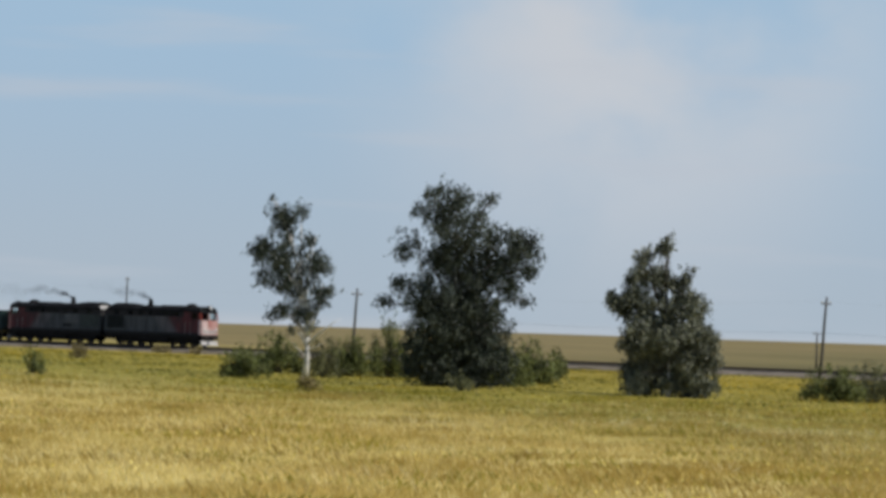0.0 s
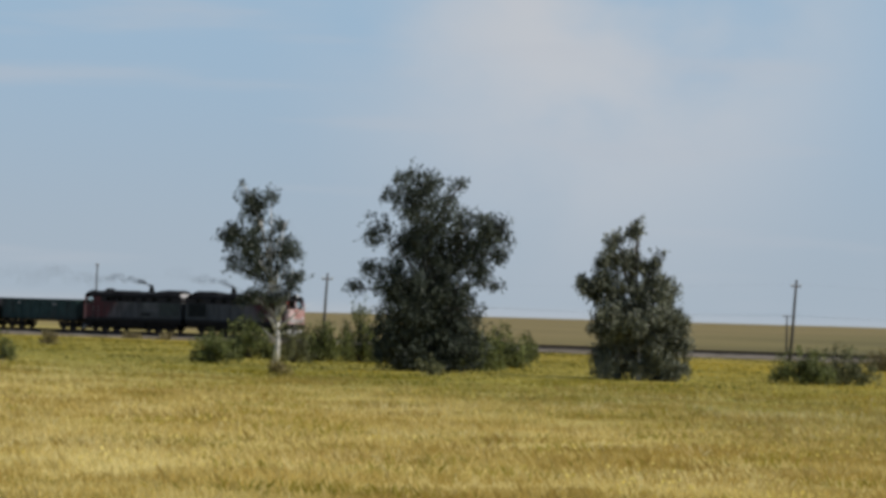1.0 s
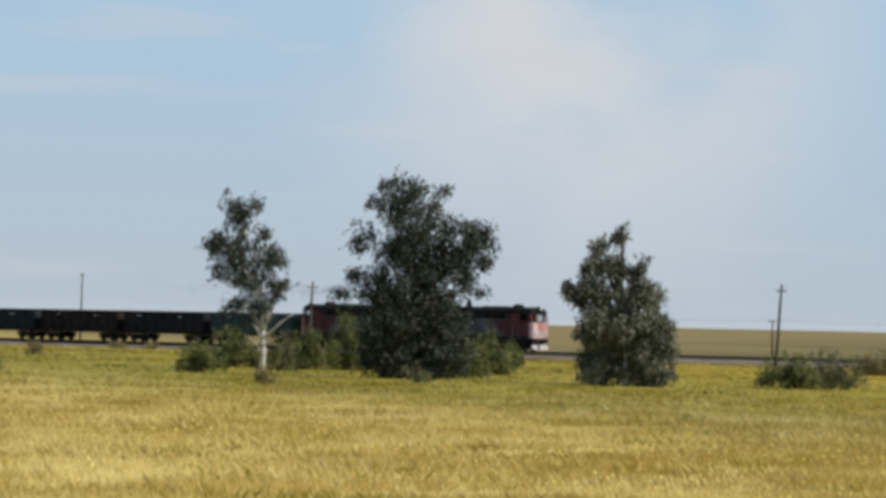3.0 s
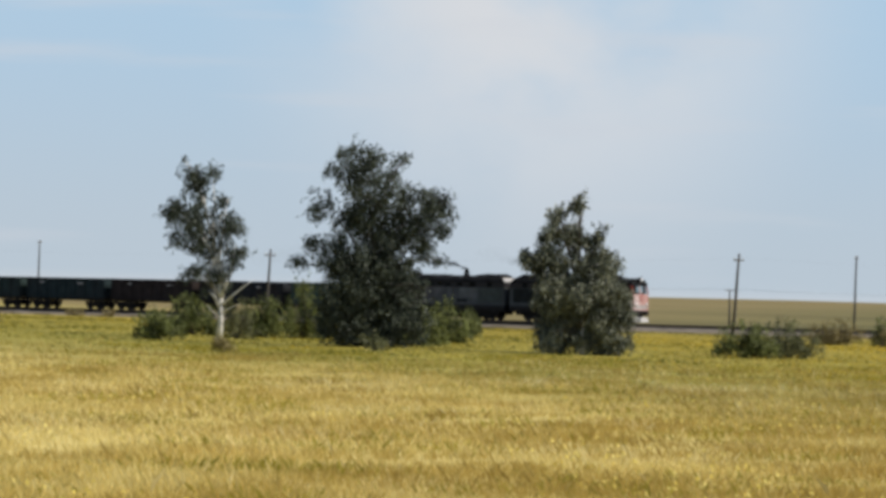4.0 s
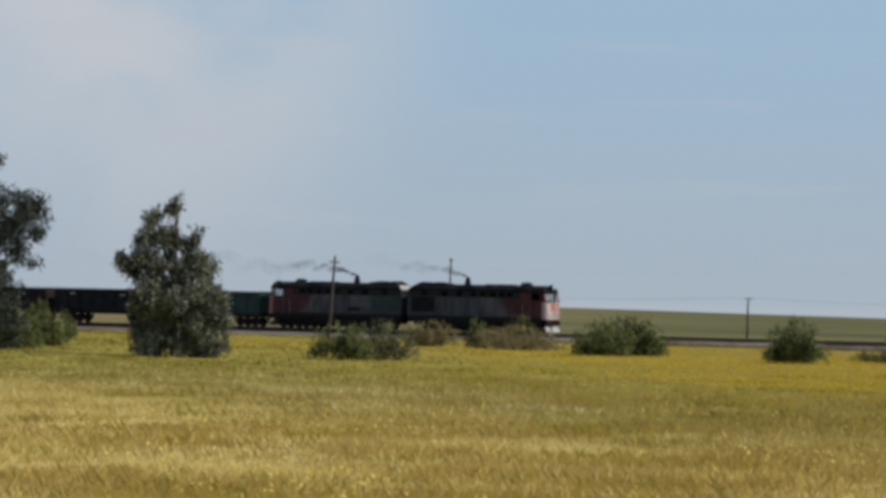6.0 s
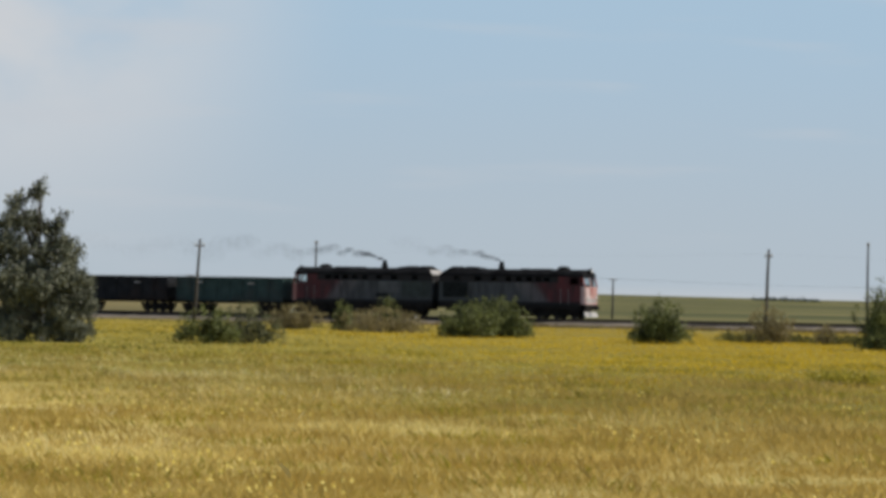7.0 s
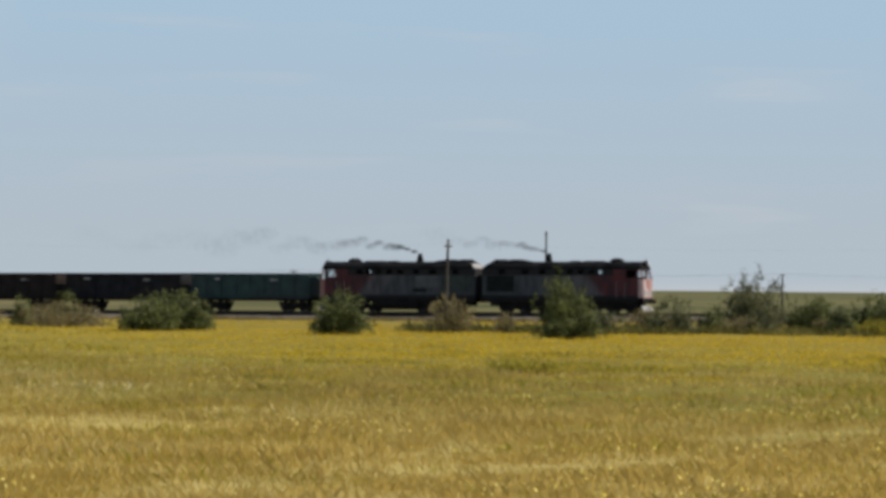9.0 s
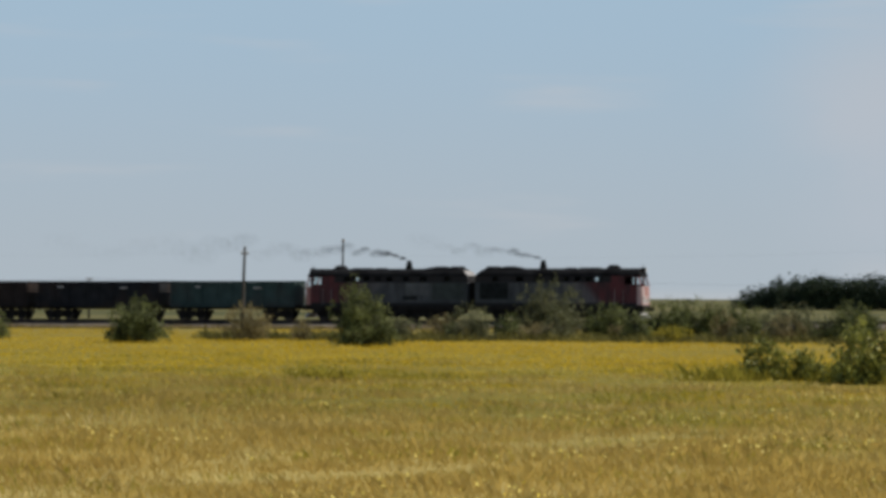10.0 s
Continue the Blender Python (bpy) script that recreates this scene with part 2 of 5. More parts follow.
def livery():
    """Locomotive side paint: red at the cab end, slanting over a pale band into grey, with a dark foot; grimy."""
    m, n, l, p = node_mat("loco_livery")
    tc, sep = n.new("ShaderNodeTexCoord"), n.new("ShaderNodeSeparateXYZ")
    l.new(tc.outputs["Object"], sep.inputs[0])
    slant = n.new("ShaderNodeMath")
    slant.operation = "MULTIPLY_ADD"
    l.new(sep.outputs["Z"], slant.inputs[0])
    slant.inputs[1].default_value = 0.8
    l.new(sep.outputs["X"], slant.inputs[2])
    mr = n.new("ShaderNodeMapRange")
    mr.inputs["From Min"].default_value, mr.inputs["From Max"].default_value = -6, 14
    l.new(slant.outputs[0], mr.inputs["Value"])
    ramp = n.new("ShaderNodeValToRGB")
    el = ramp.color_ramp.elements
    el[0].position, el[0].color = 0.14, (0.072, 0.08, 0.08, 1)
    el[1].position, el[1].color = 0.57, (0.12, 0.033, 0.035, 1)
    for pos, c in ((0.18, (0.1, 0.106, 0.108)), (0.42, (0.1, 0.103, 0.105)), (0.46, (0.15, 0.142, 0.14)), (0.53, (0.15, 0.13, 0.13)), (0.8, (0.145, 0.036, 0.038))):
        el.new(pos).color = (*c, 1)
    l.new(mr.outputs["Result"], ramp.inputs["Fac"])
    foot = n.new("ShaderNodeMath")
    foot.operation = "LESS_THAN"
    foot.inputs[1].default_value = 1.6
    l.new(sep.outputs["Z"], foot.inputs[0])
    m1 = n.new("ShaderNodeMix")
    m1.data_type = "RGBA"
    l.new(foot.outputs[0], m1.inputs[0])
    l.new(ramp.outputs["Color"], m1.inputs[6])
    m1.inputs[7].default_value = (0.014, 0.014, 0.014, 1)
    # the dark window band stops short of the cab
    high, back, both, m3 = n.new("ShaderNodeMath"), n.new("ShaderNodeMath"), n.new("ShaderNodeMath"), n.new("ShaderNodeMix")
    high.operation, back.operation, both.operation, m3.data_type = "GREATER_THAN", "LESS_THAN", "MULTIPLY", "RGBA"
    high.inputs[1].default_value, back.inputs[1].default_value = 3.46, 4.7
    l.new(sep.outputs["Z"], high.inputs[0])
    l.new(sep.outputs["X"], back.inputs[0])
    l.new(high.outputs[0], both.inputs[0])
    l.new(back.outputs[0], both.inputs[1])
    l.new(both.outputs[0], m3.inputs[0])
    l.new(m1.outputs[2], m3.inputs[6])
    m3.inputs[7].default_value = (0.022, 0.018, 0.018, 1)
    m1 = m3
    mp = n.new("ShaderNodeMapping")
    mp.inputs["Scale"].default_value = (1.6, 1.6, 0.35)
    l.new(tc.outputs["Object"], mp.inputs["Vector"])
    st = n.new("ShaderNodeTexNoise")
    st.inputs["Scale"].default_value, st.inputs["Detail"].default_value = 1.5, 8
    l.new(mp.outputs["Vector"], st.inputs["Vector"])
    sr = n.new("ShaderNodeMapRange")
    sr.inputs["From Min"].default_value, sr.inputs["From Max"].default_value = 0.4, 0.75
    sr.inputs["To Min"].default_value, sr.inputs["To Max"].default_value = 0.2, 0.8
    l.new(st.outputs["Fac"], sr.inputs["Value"])
    m2 = n.new("ShaderNodeMix")
    m2.data_type = "RGBA"
    l.new(sr.outputs["Result"], m2.inputs[0])
    l.new(m1.outputs[2], m2.inputs[6])
    m2.inputs[7].default_value = (0.024, 0.025, 0.027, 1)
    l.new(m2.outputs[2], p.inputs["Base Color"])
    p.inputs["Roughness"].default_value = 0.55
    p.inputs["Specular IOR Level"].default_value = 0.15
    return m


def haze(name, grey, amount):
    """A puff of exhaust: clear towards its rim, patchy, dark grey."""
    m, n, l, p = node_mat(name)
    p.inputs["Base Color"].default_value = (grey, grey, grey * 1.08, 1)
    p.inputs["Roughness"].default_value = 1.0
    p.inputs["Specular IOR Level"].default_value = 0.0
    tc, ns = n.new("ShaderNodeTexCoord"), n.new("ShaderNodeTexNoise")
    ns.inputs["Scale"].default_value, ns.inputs["Detail"].default_value = 1.6, 4
    l.new(tc.outputs["Object"], ns.inputs["Vector"])
    sub, mul, length = n.new("ShaderNodeVectorMath"), n.new("ShaderNodeVectorMath"), n.new("ShaderNodeVectorMath")
    sub.operation, mul.operation, length.operation = "SUBTRACT", "MULTIPLY", "LENGTH"
    l.new(tc.outputs["Generated"], sub.inputs[0])
    sub.inputs[1].default_value = (0.5, 0.5, 0.5)
    l.new(sub.outputs[0], mul.inputs[0])
    mul.inputs[1].default_value = (2.1, 0.0, 2.1)
    l.new(mul.outputs[0], length.inputs[0])
    rim = n.new("ShaderNodeMapRange")
    rim.interpolation_type = "SMOOTHSTEP"
    rim.inputs["From Min"].default_value, rim.inputs["From Max"].default_value, rim.inputs["To Max"].default_value = 1.0, 0.1, 1.0
    l.new(length.outputs["Value"], rim.inputs["Value"])
    mr = n.new("ShaderNodeMapRange")
    mr.inputs["From Min"].default_value, mr.inputs["From Max"].default_value = 0.3, 0.65
    mr.inputs["To Max"].default_value = amount
    l.new(ns.outputs["Fac"], mr.inputs["Value"])
    fac = n.new("ShaderNodeMath")
    fac.operation = "MULTIPLY"
    l.new(rim.outputs["Result"], fac.inputs[0])
    l.new(mr.outputs["Result"], fac.inputs[1])
    clear, mix = n.new("ShaderNodeBsdfTransparent"), n.new("ShaderNodeMixShader")
    l.new(fac.outputs[0], mix.inputs[0])
    l.new(clear.outputs[0], mix.inputs[1])
    l.new(p.outputs[0], mix.inputs[2])
    l.new(mix.outputs[0], n["Material Output"].inputs["Surface"])
    return m


def glass(name):
    m, n, l, p = node_mat(name)
    p.inputs["Base Color"].default_value = (0.75, 0.8, 0.8, 1)
    p.inputs["Roughness"].default_value = 0.06
    p.inputs["Transmission Weight"].default_value = 1.0
    p.inputs["IOR"].default_value = 1.05
    return m


M_STEPPE = ground_material()
M_STRAW = leafy("dry_grass_blades", (0.5, 0.36, 0.098), (0.92, 0.79, 0.38), 0.13, 0.68, (0.74, 0.6, 0.215), 0.16, 0.2, gloss=0.05)
M_PALE = leafy("pale_seed_stalks", (0.5, 0.365, 0.11), (0.92, 0.82, 0.46), 0.1, 0.7, (0.72, 0.58, 0.24), 0.3, 0.25, gloss=0.05)
M_BROWN = leafy("dead_weed_stems", (0.33, 0.225, 0.06), (0.54, 0.4, 0.125), 0.2, 0.62, gloss=0.05)
M_GREEN = leafy("green_grass_blades", (0.09, 0.1, 0.018), (0.6, 0.415, 0.032), 0.12, 0.5, (0.22, 0.195, 0.03), 0.16, -0.4, gloss=0.05)
M_WEED = leafy("green_weed_leaves", (0.22, 0.2, 0.03), (0.46, 0.38, 0.06), 0.1, 0.6, gloss=0.05)
M_FLOWER = leafy("yellow_flower_heads", (0.6, 0.38, 0.018), (0.84, 0.59, 0.04), 0.1, 0.5)
M_BUTTER = leafy("pale_yellow_flower_heads", (0.72, 0.56, 0.1), (0.9, 0.78, 0.28), 0.1, 0.55)
# near-black lows and pale highs put crown shade and sunlit leaves into the colour
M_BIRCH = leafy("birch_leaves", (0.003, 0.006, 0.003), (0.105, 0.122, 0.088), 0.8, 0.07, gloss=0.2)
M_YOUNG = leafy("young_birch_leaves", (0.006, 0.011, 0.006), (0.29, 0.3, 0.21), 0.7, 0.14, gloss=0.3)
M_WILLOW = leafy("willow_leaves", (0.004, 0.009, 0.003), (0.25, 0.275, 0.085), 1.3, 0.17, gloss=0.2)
M_RANK = leafy("rank_weed_leaves", (0.03, 0.046, 0.01), (0.46, 0.45, 0.1), 1.6, 0.3, gloss=0.2)
M_PALEBUSH = leafy("pale_bush_leaves", (0.02, 0.026, 0.01), (0.25, 0.25, 0.12), 0.9, 0.22)
M_TANBUSH = leafy("dry_bush_stems", (0.12, 0.098, 0.04), (0.37, 0.305, 0.145), 0.6, 0.35)
M_FARWOOD = leafy("far_wood_leaves", (0.018, 0.03, 0.018), (0.05, 0.07, 0.035), 0.1, 0.15)
M_BIRCHBARK = surface("birch_bark", (0.5, 0.48, 0.44), (0.82, 0.8, 0.76), 2.0, 0.8, bump=0.4, stretch=(1, 1, 3), dirt=(0.06, 0.05, 0.045))
M_TWIG = surface("grey_brown_bark", (0.05, 0.043, 0.036), (0.13, 0.115, 0.1), 5, 0.9, bump=0.3)
M_POLE = surface("weathered_pole_wood", (0.042, 0.038, 0.035), (0.1, 0.093, 0.086), 3, 0.9, bump=0.3, stretch=(6, 6, 0.6))
M_CONCRETE = surface("concrete", (0.16, 0.15, 0.14), (0.28, 0.27, 0.25), 4, 0.9)
M_WIRE = surface("wire_steel", (0.1, 0.1, 0.1), (0.2, 0.2, 0.2), 4, 0.5, 0.6)
M_PORCELAIN = surface("porcelain", (0.6, 0.6, 0.58), (0.75, 0.75, 0.72), 4, 0.25)
M_BALLAST = surface("ballast_stone", (0.12, 0.103, 0.08), (0.26, 0.225, 0.185), 0.5, 0.95, bump=1.0, fine=9, dirt=(0.11, 0.09, 0.06), gloss=0.03)
M_OILY_SHADE = surface("oily_shaded_ballast", (0.022, 0.019, 0.017), (0.06, 0.052, 0.045), 1.2, 0.95, bump=1.0, fine=9, dirt=(0.03, 0.027, 0.024), gloss=0.03)
M_TUFT = leafy("trackside_weed_leaves", (0.05, 0.046, 0.02), (0.2, 0.165, 0.07), 0.15, 0.35)
M_BANKWEED = leafy("dry_bank_weeds", (0.11, 0.085, 0.032), (0.3, 0.225, 0.085), 0.12, 0.4)
M_FRINGE = leafy("hedge_weed_leaves", (0.03, 0.036, 0.01), (0.25, 0.22, 0.06), 0.3, 0.4)
M_RAIL = surface("rail_steel", (0.05, 0.035, 0.028), (0.12, 0.08, 0.06), 4, 0.7, 0.3, gloss=0.1)
M_SLEEPER = surface("sleeper", (0.03, 0.027, 0.024), (0.08, 0.07, 0.062), 3, 0.95, gloss=0.03)
M_LIVERY = livery()
M_RED = surface("faded_red_paint", (0.3, 0.034, 0.022), (0.44, 0.085, 0.06), 1.5, 0.45, dirt=(0.12, 0.05, 0.04))
M_FADED = surface("faded_red_panel", (0.3, 0.1, 0.085), (0.42, 0.21, 0.18), 1.5, 0.5, dirt=(0.24, 0.13, 0.11))
M_NOSE = surface("pale_grey_paint", (0.29, 0.275, 0.26), (0.43, 0.415, 0.39), 1.5, 0.5, dirt=(0.22, 0.19, 0.17))
M_PANEL = surface("dull_grey_panel", (0.085, 0.09, 0.088), (0.135, 0.14, 0.138), 1.5, 0.6, dirt=(0.07, 0.07, 0.07))
M_GREENPANEL = surface("dark_green_panel", (0.03, 0.038, 0.034), (0.06, 0.072, 0.066), 1.5, 0.6, dirt=(0.04, 0.042, 0.04))
M_FACE = surface("faded_pink_red_paint", (0.42, 0.27, 0.245), (0.55, 0.43, 0.4), 1.2, 0.5, dirt=(0.34, 0.15, 0.125))
M_ROOF = surface("sooty_roof_paint", (0.009, 0.009, 0.0095), (0.024, 0.024, 0.025), 1.0, 0.8, dirt=(0.007, 0.007, 0.007), gloss=0.04)
M_UNDER = surface("greasy_running_gear", (0.01, 0.009, 0.008), (0.03, 0.026, 0.023), 3, 0.8, gloss=0.08)
M_WHEEL = surface("wheel_steel", (0.03, 0.026, 0.024), (0.08, 0.07, 0.065), 4, 0.55, 0.4)
M_LOUVRE = surface("dark_radiator_shutter", (0.006, 0.008, 0.008), (0.022, 0.026, 0.026), 3, 0.6, gloss=0.1)
M_ENGINE = surface("engine_room", (0.03, 0.03, 0.03), (0.06, 0.06, 0.055), 3, 0.8)
M_LAMP = surface("headlamp_glass", (0.6, 0.6, 0.58), (0.8, 0.8, 0.78), 3, 0.1)
M_GLASS = glass("cab_glass")
WAGON_PAINTS = [surface("wagon_teal", (0.028, 0.05, 0.047), (0.056, 0.09, 0.084), 0.9, 0.65, dirt=(0.0504, 0.054, 0.0504), gloss=0.08),
                surface("wagon_black", (0.0101, 0.0115, 0.0137), (0.0288, 0.0302, 0.0331), 0.9, 0.65, dirt=(0.036, 0.0252, 0.0216), gloss=0.08),
                surface("wagon_brown", (0.018, 0.0135, 0.0125), (0.04, 0.03, 0.027), 0.9, 0.7, dirt=(0.026, 0.022, 0.021), gloss=0.08),
                surface("wagon_blue_green", (0.011, 0.019, 0.021), (0.028, 0.042, 0.044), 0.9, 0.65, dirt=(0.024, 0.026, 0.027), gloss=0.08),
                surface("wagon_green", (0.014, 0.024, 0.023), (0.034, 0.051, 0.048), 0.9, 0.65, dirt=(0.028, 0.029, 0.028), gloss=0.08)]


# ---------------------------------------------------------------- mesh helpers
def part(name, bm, material, parent=None, label="", at=(0, 0, 0), smooth=False):
    me = bpy.data.meshes.new(name)
    bm.to_mesh(me)
    bm.free()
    me.materials.append(material)
    if smooth:
        me.polygons.foreach_set("use_smooth", [True] * len(me.polygons))
    ob = new(name, me)
    ob.parent, ob.location = parent, at
    return tagged(ob, label)


def soup(name, verts, faces, material, parent=None, label=""):
    """One mesh from arrays of many small pieces."""
    me = bpy.data.meshes.new(name)
    verts, faces = np.asarray(verts, np.float32), np.asarray(faces, np.int32)
    k = faces.shape[1]
    me.vertices.add(len(verts))
    me.vertices.foreach_set("co", verts.ravel())
    me.loops.add(faces.size)
    me.loops.foreach_set("vertex_index", faces.ravel())
    me.polygons.add(len(faces))
    me.polygons.foreach_set("loop_start", np.arange(0, faces.size, k, dtype=np.int32))
    me.update(calc_edges=True)
    me.materials.append(material)
    ob = new(name, me)
    ob.parent = parent
    return tagged(ob, label)


def box(bm, x0, x1, y0, y1, z0, z1, bevel=0.0):
    g = bmesh.ops.create_cube(bm, size=1, matrix=Matrix.LocRotScale(((x0 + x1) / 2, (y0 + y1) / 2, (z0 + z1) / 2), None, (x1 - x0, y1 - y0, z1 - z0)))
    if bevel:
        es = list({ed for v in g["verts"] for ed in v.link_edges})
        bmesh.ops.bevel(bm, geom=es, offset=bevel, segments=2, profile=0.6, affect="EDGES")
    return bm


def drum(bm, m, r1, r2, depth, seg=16):
    bmesh.ops.create_cone(bm, cap_ends=True, segments=seg, radius1=r1, radius2=r2, depth=depth, matrix=m)
    return bm


def prism(bm, outline, x0, x1, close=True):
    """A (y, z) outline carried from x0 to x1; x0 and x1 may be functions of z."""
    f0 = x0 if callable(x0) else (lambda z: x0)
    f1 = x1 if callable(x1) else (lambda z: x1)
    A = [bm.verts.new((f0(z), y, z)) for y, z in outline]
    B = [bm.verts.new((f1(z), y, z)) for y, z in outline]
    k = len(A)
    for i in range(k):
        j = (i + 1) % k
        bm.faces.new((A[i], A[j], B[j], B[i]))
    if close:
        bm.faces.new(A[::-1])
        bm.faces.new(B)
    bmesh.ops.recalc_face_normals(bm, faces=bm.faces)
    return bm


def tube(bm, pts, radii, seg=7):
    """A tapered, bending tube through points."""
    pts = [Vector(q) for q in pts]
    rings = []
    for i, q in enumerate(pts):
        d = (pts[min(i + 1, len(pts) - 1)] - pts[max(i - 1, 0)]).normalized()
        u = d.orthogonal().normalized()
        w = d.cross(u)
        rings.append([bm.verts.new(q + (u * math.cos(2 * math.pi * s / seg) + w * math.sin(2 * math.pi * s / seg)) * radii[i]) for s in range(seg)])
    for r0, r1 in zip(rings, rings[1:]):
        for s in range(seg):
            bm.faces.new((r0[s], r0[(s + 1) % seg], r1[(s + 1) % seg], r1[s]))
    bm.faces.new(rings[0][::-1])
    bm.faces.new(rings[-1])
    return bm


def step(a, b, v):
    k = np.clip((v - a) / (b - a), 0, 1)
    return k * k * (3 - 2 * k)


def ground_z(x, y):
    """Height of the steppe: flat by the road, with a faint slope along the track, rising a little far away."""
    r = np.hypot(x, y)
    w = step(130, 260, y) * (1 - step(400, 900, r))
    az = np.degrees(np.arctan2(x, y))
    swell = np.interp(az, [-60, -42, -39.5, -36, -32.6, -29.8, -27.5, -23, -20, -12, 20], [-2.0, -2.4, -0.9, 1.6, 3.5, 5.2, 5.2, 3.0, 1.7, 2.0, 2.5])
    return w * (-0.4 + 0.0067 * (np.clip(x, -330, 40) + 195)) + swell * step(600, 4600, r)


TRACK_Y, GRADE = 282.05, 0.0067


def rail_z(x):
    return 0.3 + GRADE * (x + 195)


# ---------------------------------------------------------------- ground
def build_ground():
    az = np.concatenate([np.radians(np.arange(-56, 4, 0.5)), np.radians(np.arange(4, 304, 6.0))])
    rs = np.concatenate([[0.01, 8, 20], np.geomspace(35, 4800, 150)])
    A, R = np.meshgrid(az, rs)
    X, Y = np.sin(A) * R + 0.4, np.cos(A) * R - 3.0
    Z = ground_z(X, Y)
    fade = (R > 30) * (1 - step(250, 500, R))
    bumps = np.sin(X * 0.21 + 1.3 * np.sin(Y * 0.11)) * np.sin(Y * 0.17 + np.sin(X * 0.13))
    near_track = step(6, 14, np.abs(Y - TRACK_Y))
    Z = Z + 0.05 * bumps * fade * near_track
    V = np.stack([X, Y, Z], -1).reshape(-1, 3)
    n = len(az)
    F = []
    for i in range(len(rs) - 1):
        a0 = np.arange(n) + i * n
        a1 = (np.arange(n) + 1) % n + i * n
        F.append(np.stack([a0, a0 + n, a1 + n, a1], 1))
    F = np.concatenate(F)[:, ::-1]
    g = soup("ground", V, F, M_STEPPE)
    g.data.polygons.foreach_set("use_smooth", [True] * len(g.data.polygons))
    return tagged(g, "dry yellow-green steppe ground reaching the horizon", "ground", kind="structure")


def build_track():
    x0, x1 = -700.0, 420.0
    tilt = Matrix.Rotation(-math.atan(GRADE), 4, "Y")
    root = new("railway_track")
    root.matrix_world = Matrix.Translation((0, TRACK_Y, rail_z(0))) @ tilt
    bm = bmesh.new()
    xs = np.arange(x0, x1 + 1, 4.0)
    prof = [(-21.0, -0.8), (-15.0, -0.66), (-7.0, -0.58), (-3.6, -0.5), (-2.1, -0.26), (2.1, -0.26), (3.6, -0.5), (7.0, -0.6), (10.5, -0.78)]
    rows = []
    for x in xs:
        rows.append([bm.verts.new((x, y + random.uniform(-0.25, 0.25) * (abs(y) > 3) + random.uniform(-2.5, 2.5) * (y < -12), z + random.uniform(-0.05, 0.05) * (abs(y) > 2.2))) for y, z in prof])
    for r0, r1 in zip(rows, rows[1:]):
        for i in range(len(prof) - 1):
            bm.faces.new((r0[i], r1[i], r1[i + 1], r0[i + 1]))
    part("ballast_bed", bm, M_BALLAST, root, "grey crushed stone ballast")
    # dark strip: oily stone plus the track's shaded side, painted in its colour
    bm = bmesh.new()
    rows = [[bm.verts.new((x, y + random.uniform(-0.08, 0.08) * (abs(y) > 2), z + random.uniform(-0.02, 0.02))) for y, z in ((-2.95, -0.43), (-2.5, -0.3), (-1.9, -0.21), (1.9, -0.21), (2.5, -0.3))] for x in xs]
    for r0, r1 in zip(rows, rows[1:]):
        for i in range(4):
            bm.faces.new((r0[i], r1[i], r1[i + 1], r0[i + 1]))
    part("oily_shaded_bed", bm, M_OILY_SHADE, root, "oily stone under the sleepers, darkened for the track's shaded side")
    for y in (-0.795, 0.795):
        bm = bmesh.new()
        prism(bm, [(y - 0.075, -0.18), (y + 0.075, -0.18), (y + 0.03, -0.14), (y + 0.012, -0.05), (y + 0.036, -0.03), (y + 0.036, 0), (y - 0.036, 0), (y - 0.036, -0.03), (y - 0.012, -0.05), (y - 0.03, -0.14)], x0, x1)
        part("rail", bm, M_RAIL, root, "rusty steel rail")
    sx = np.arange(-330, 60, 0.6)
    c = np.array([[sx_, sy_, sz_] for sx_ in (-0.13, 0.13) for sy_ in (-1.35, 1.35) for sz_ in (-0.32, -0.185)])
    V = (c[None] + np.stack([sx, sx * 0, sx * 0], 1)[:, None]).reshape(-1, 3)
    f = np.array([[0, 1, 3, 2], [4, 6, 7, 5], [0, 4, 5, 1], [2, 3, 7, 6], [1, 5, 7, 3], [0, 2, 6, 4]])
    F = (f[None] + 8 * np.arange(len(sx))[:, None, None]).reshape(-1, 4)
    tagged(soup("sleepers", V, F, M_SLEEPER, root, "row of grey sleepers"), kind="stuff")
    return tagged(root, "single railway track on a low grey ballast bed", "railway track", kind="structure")


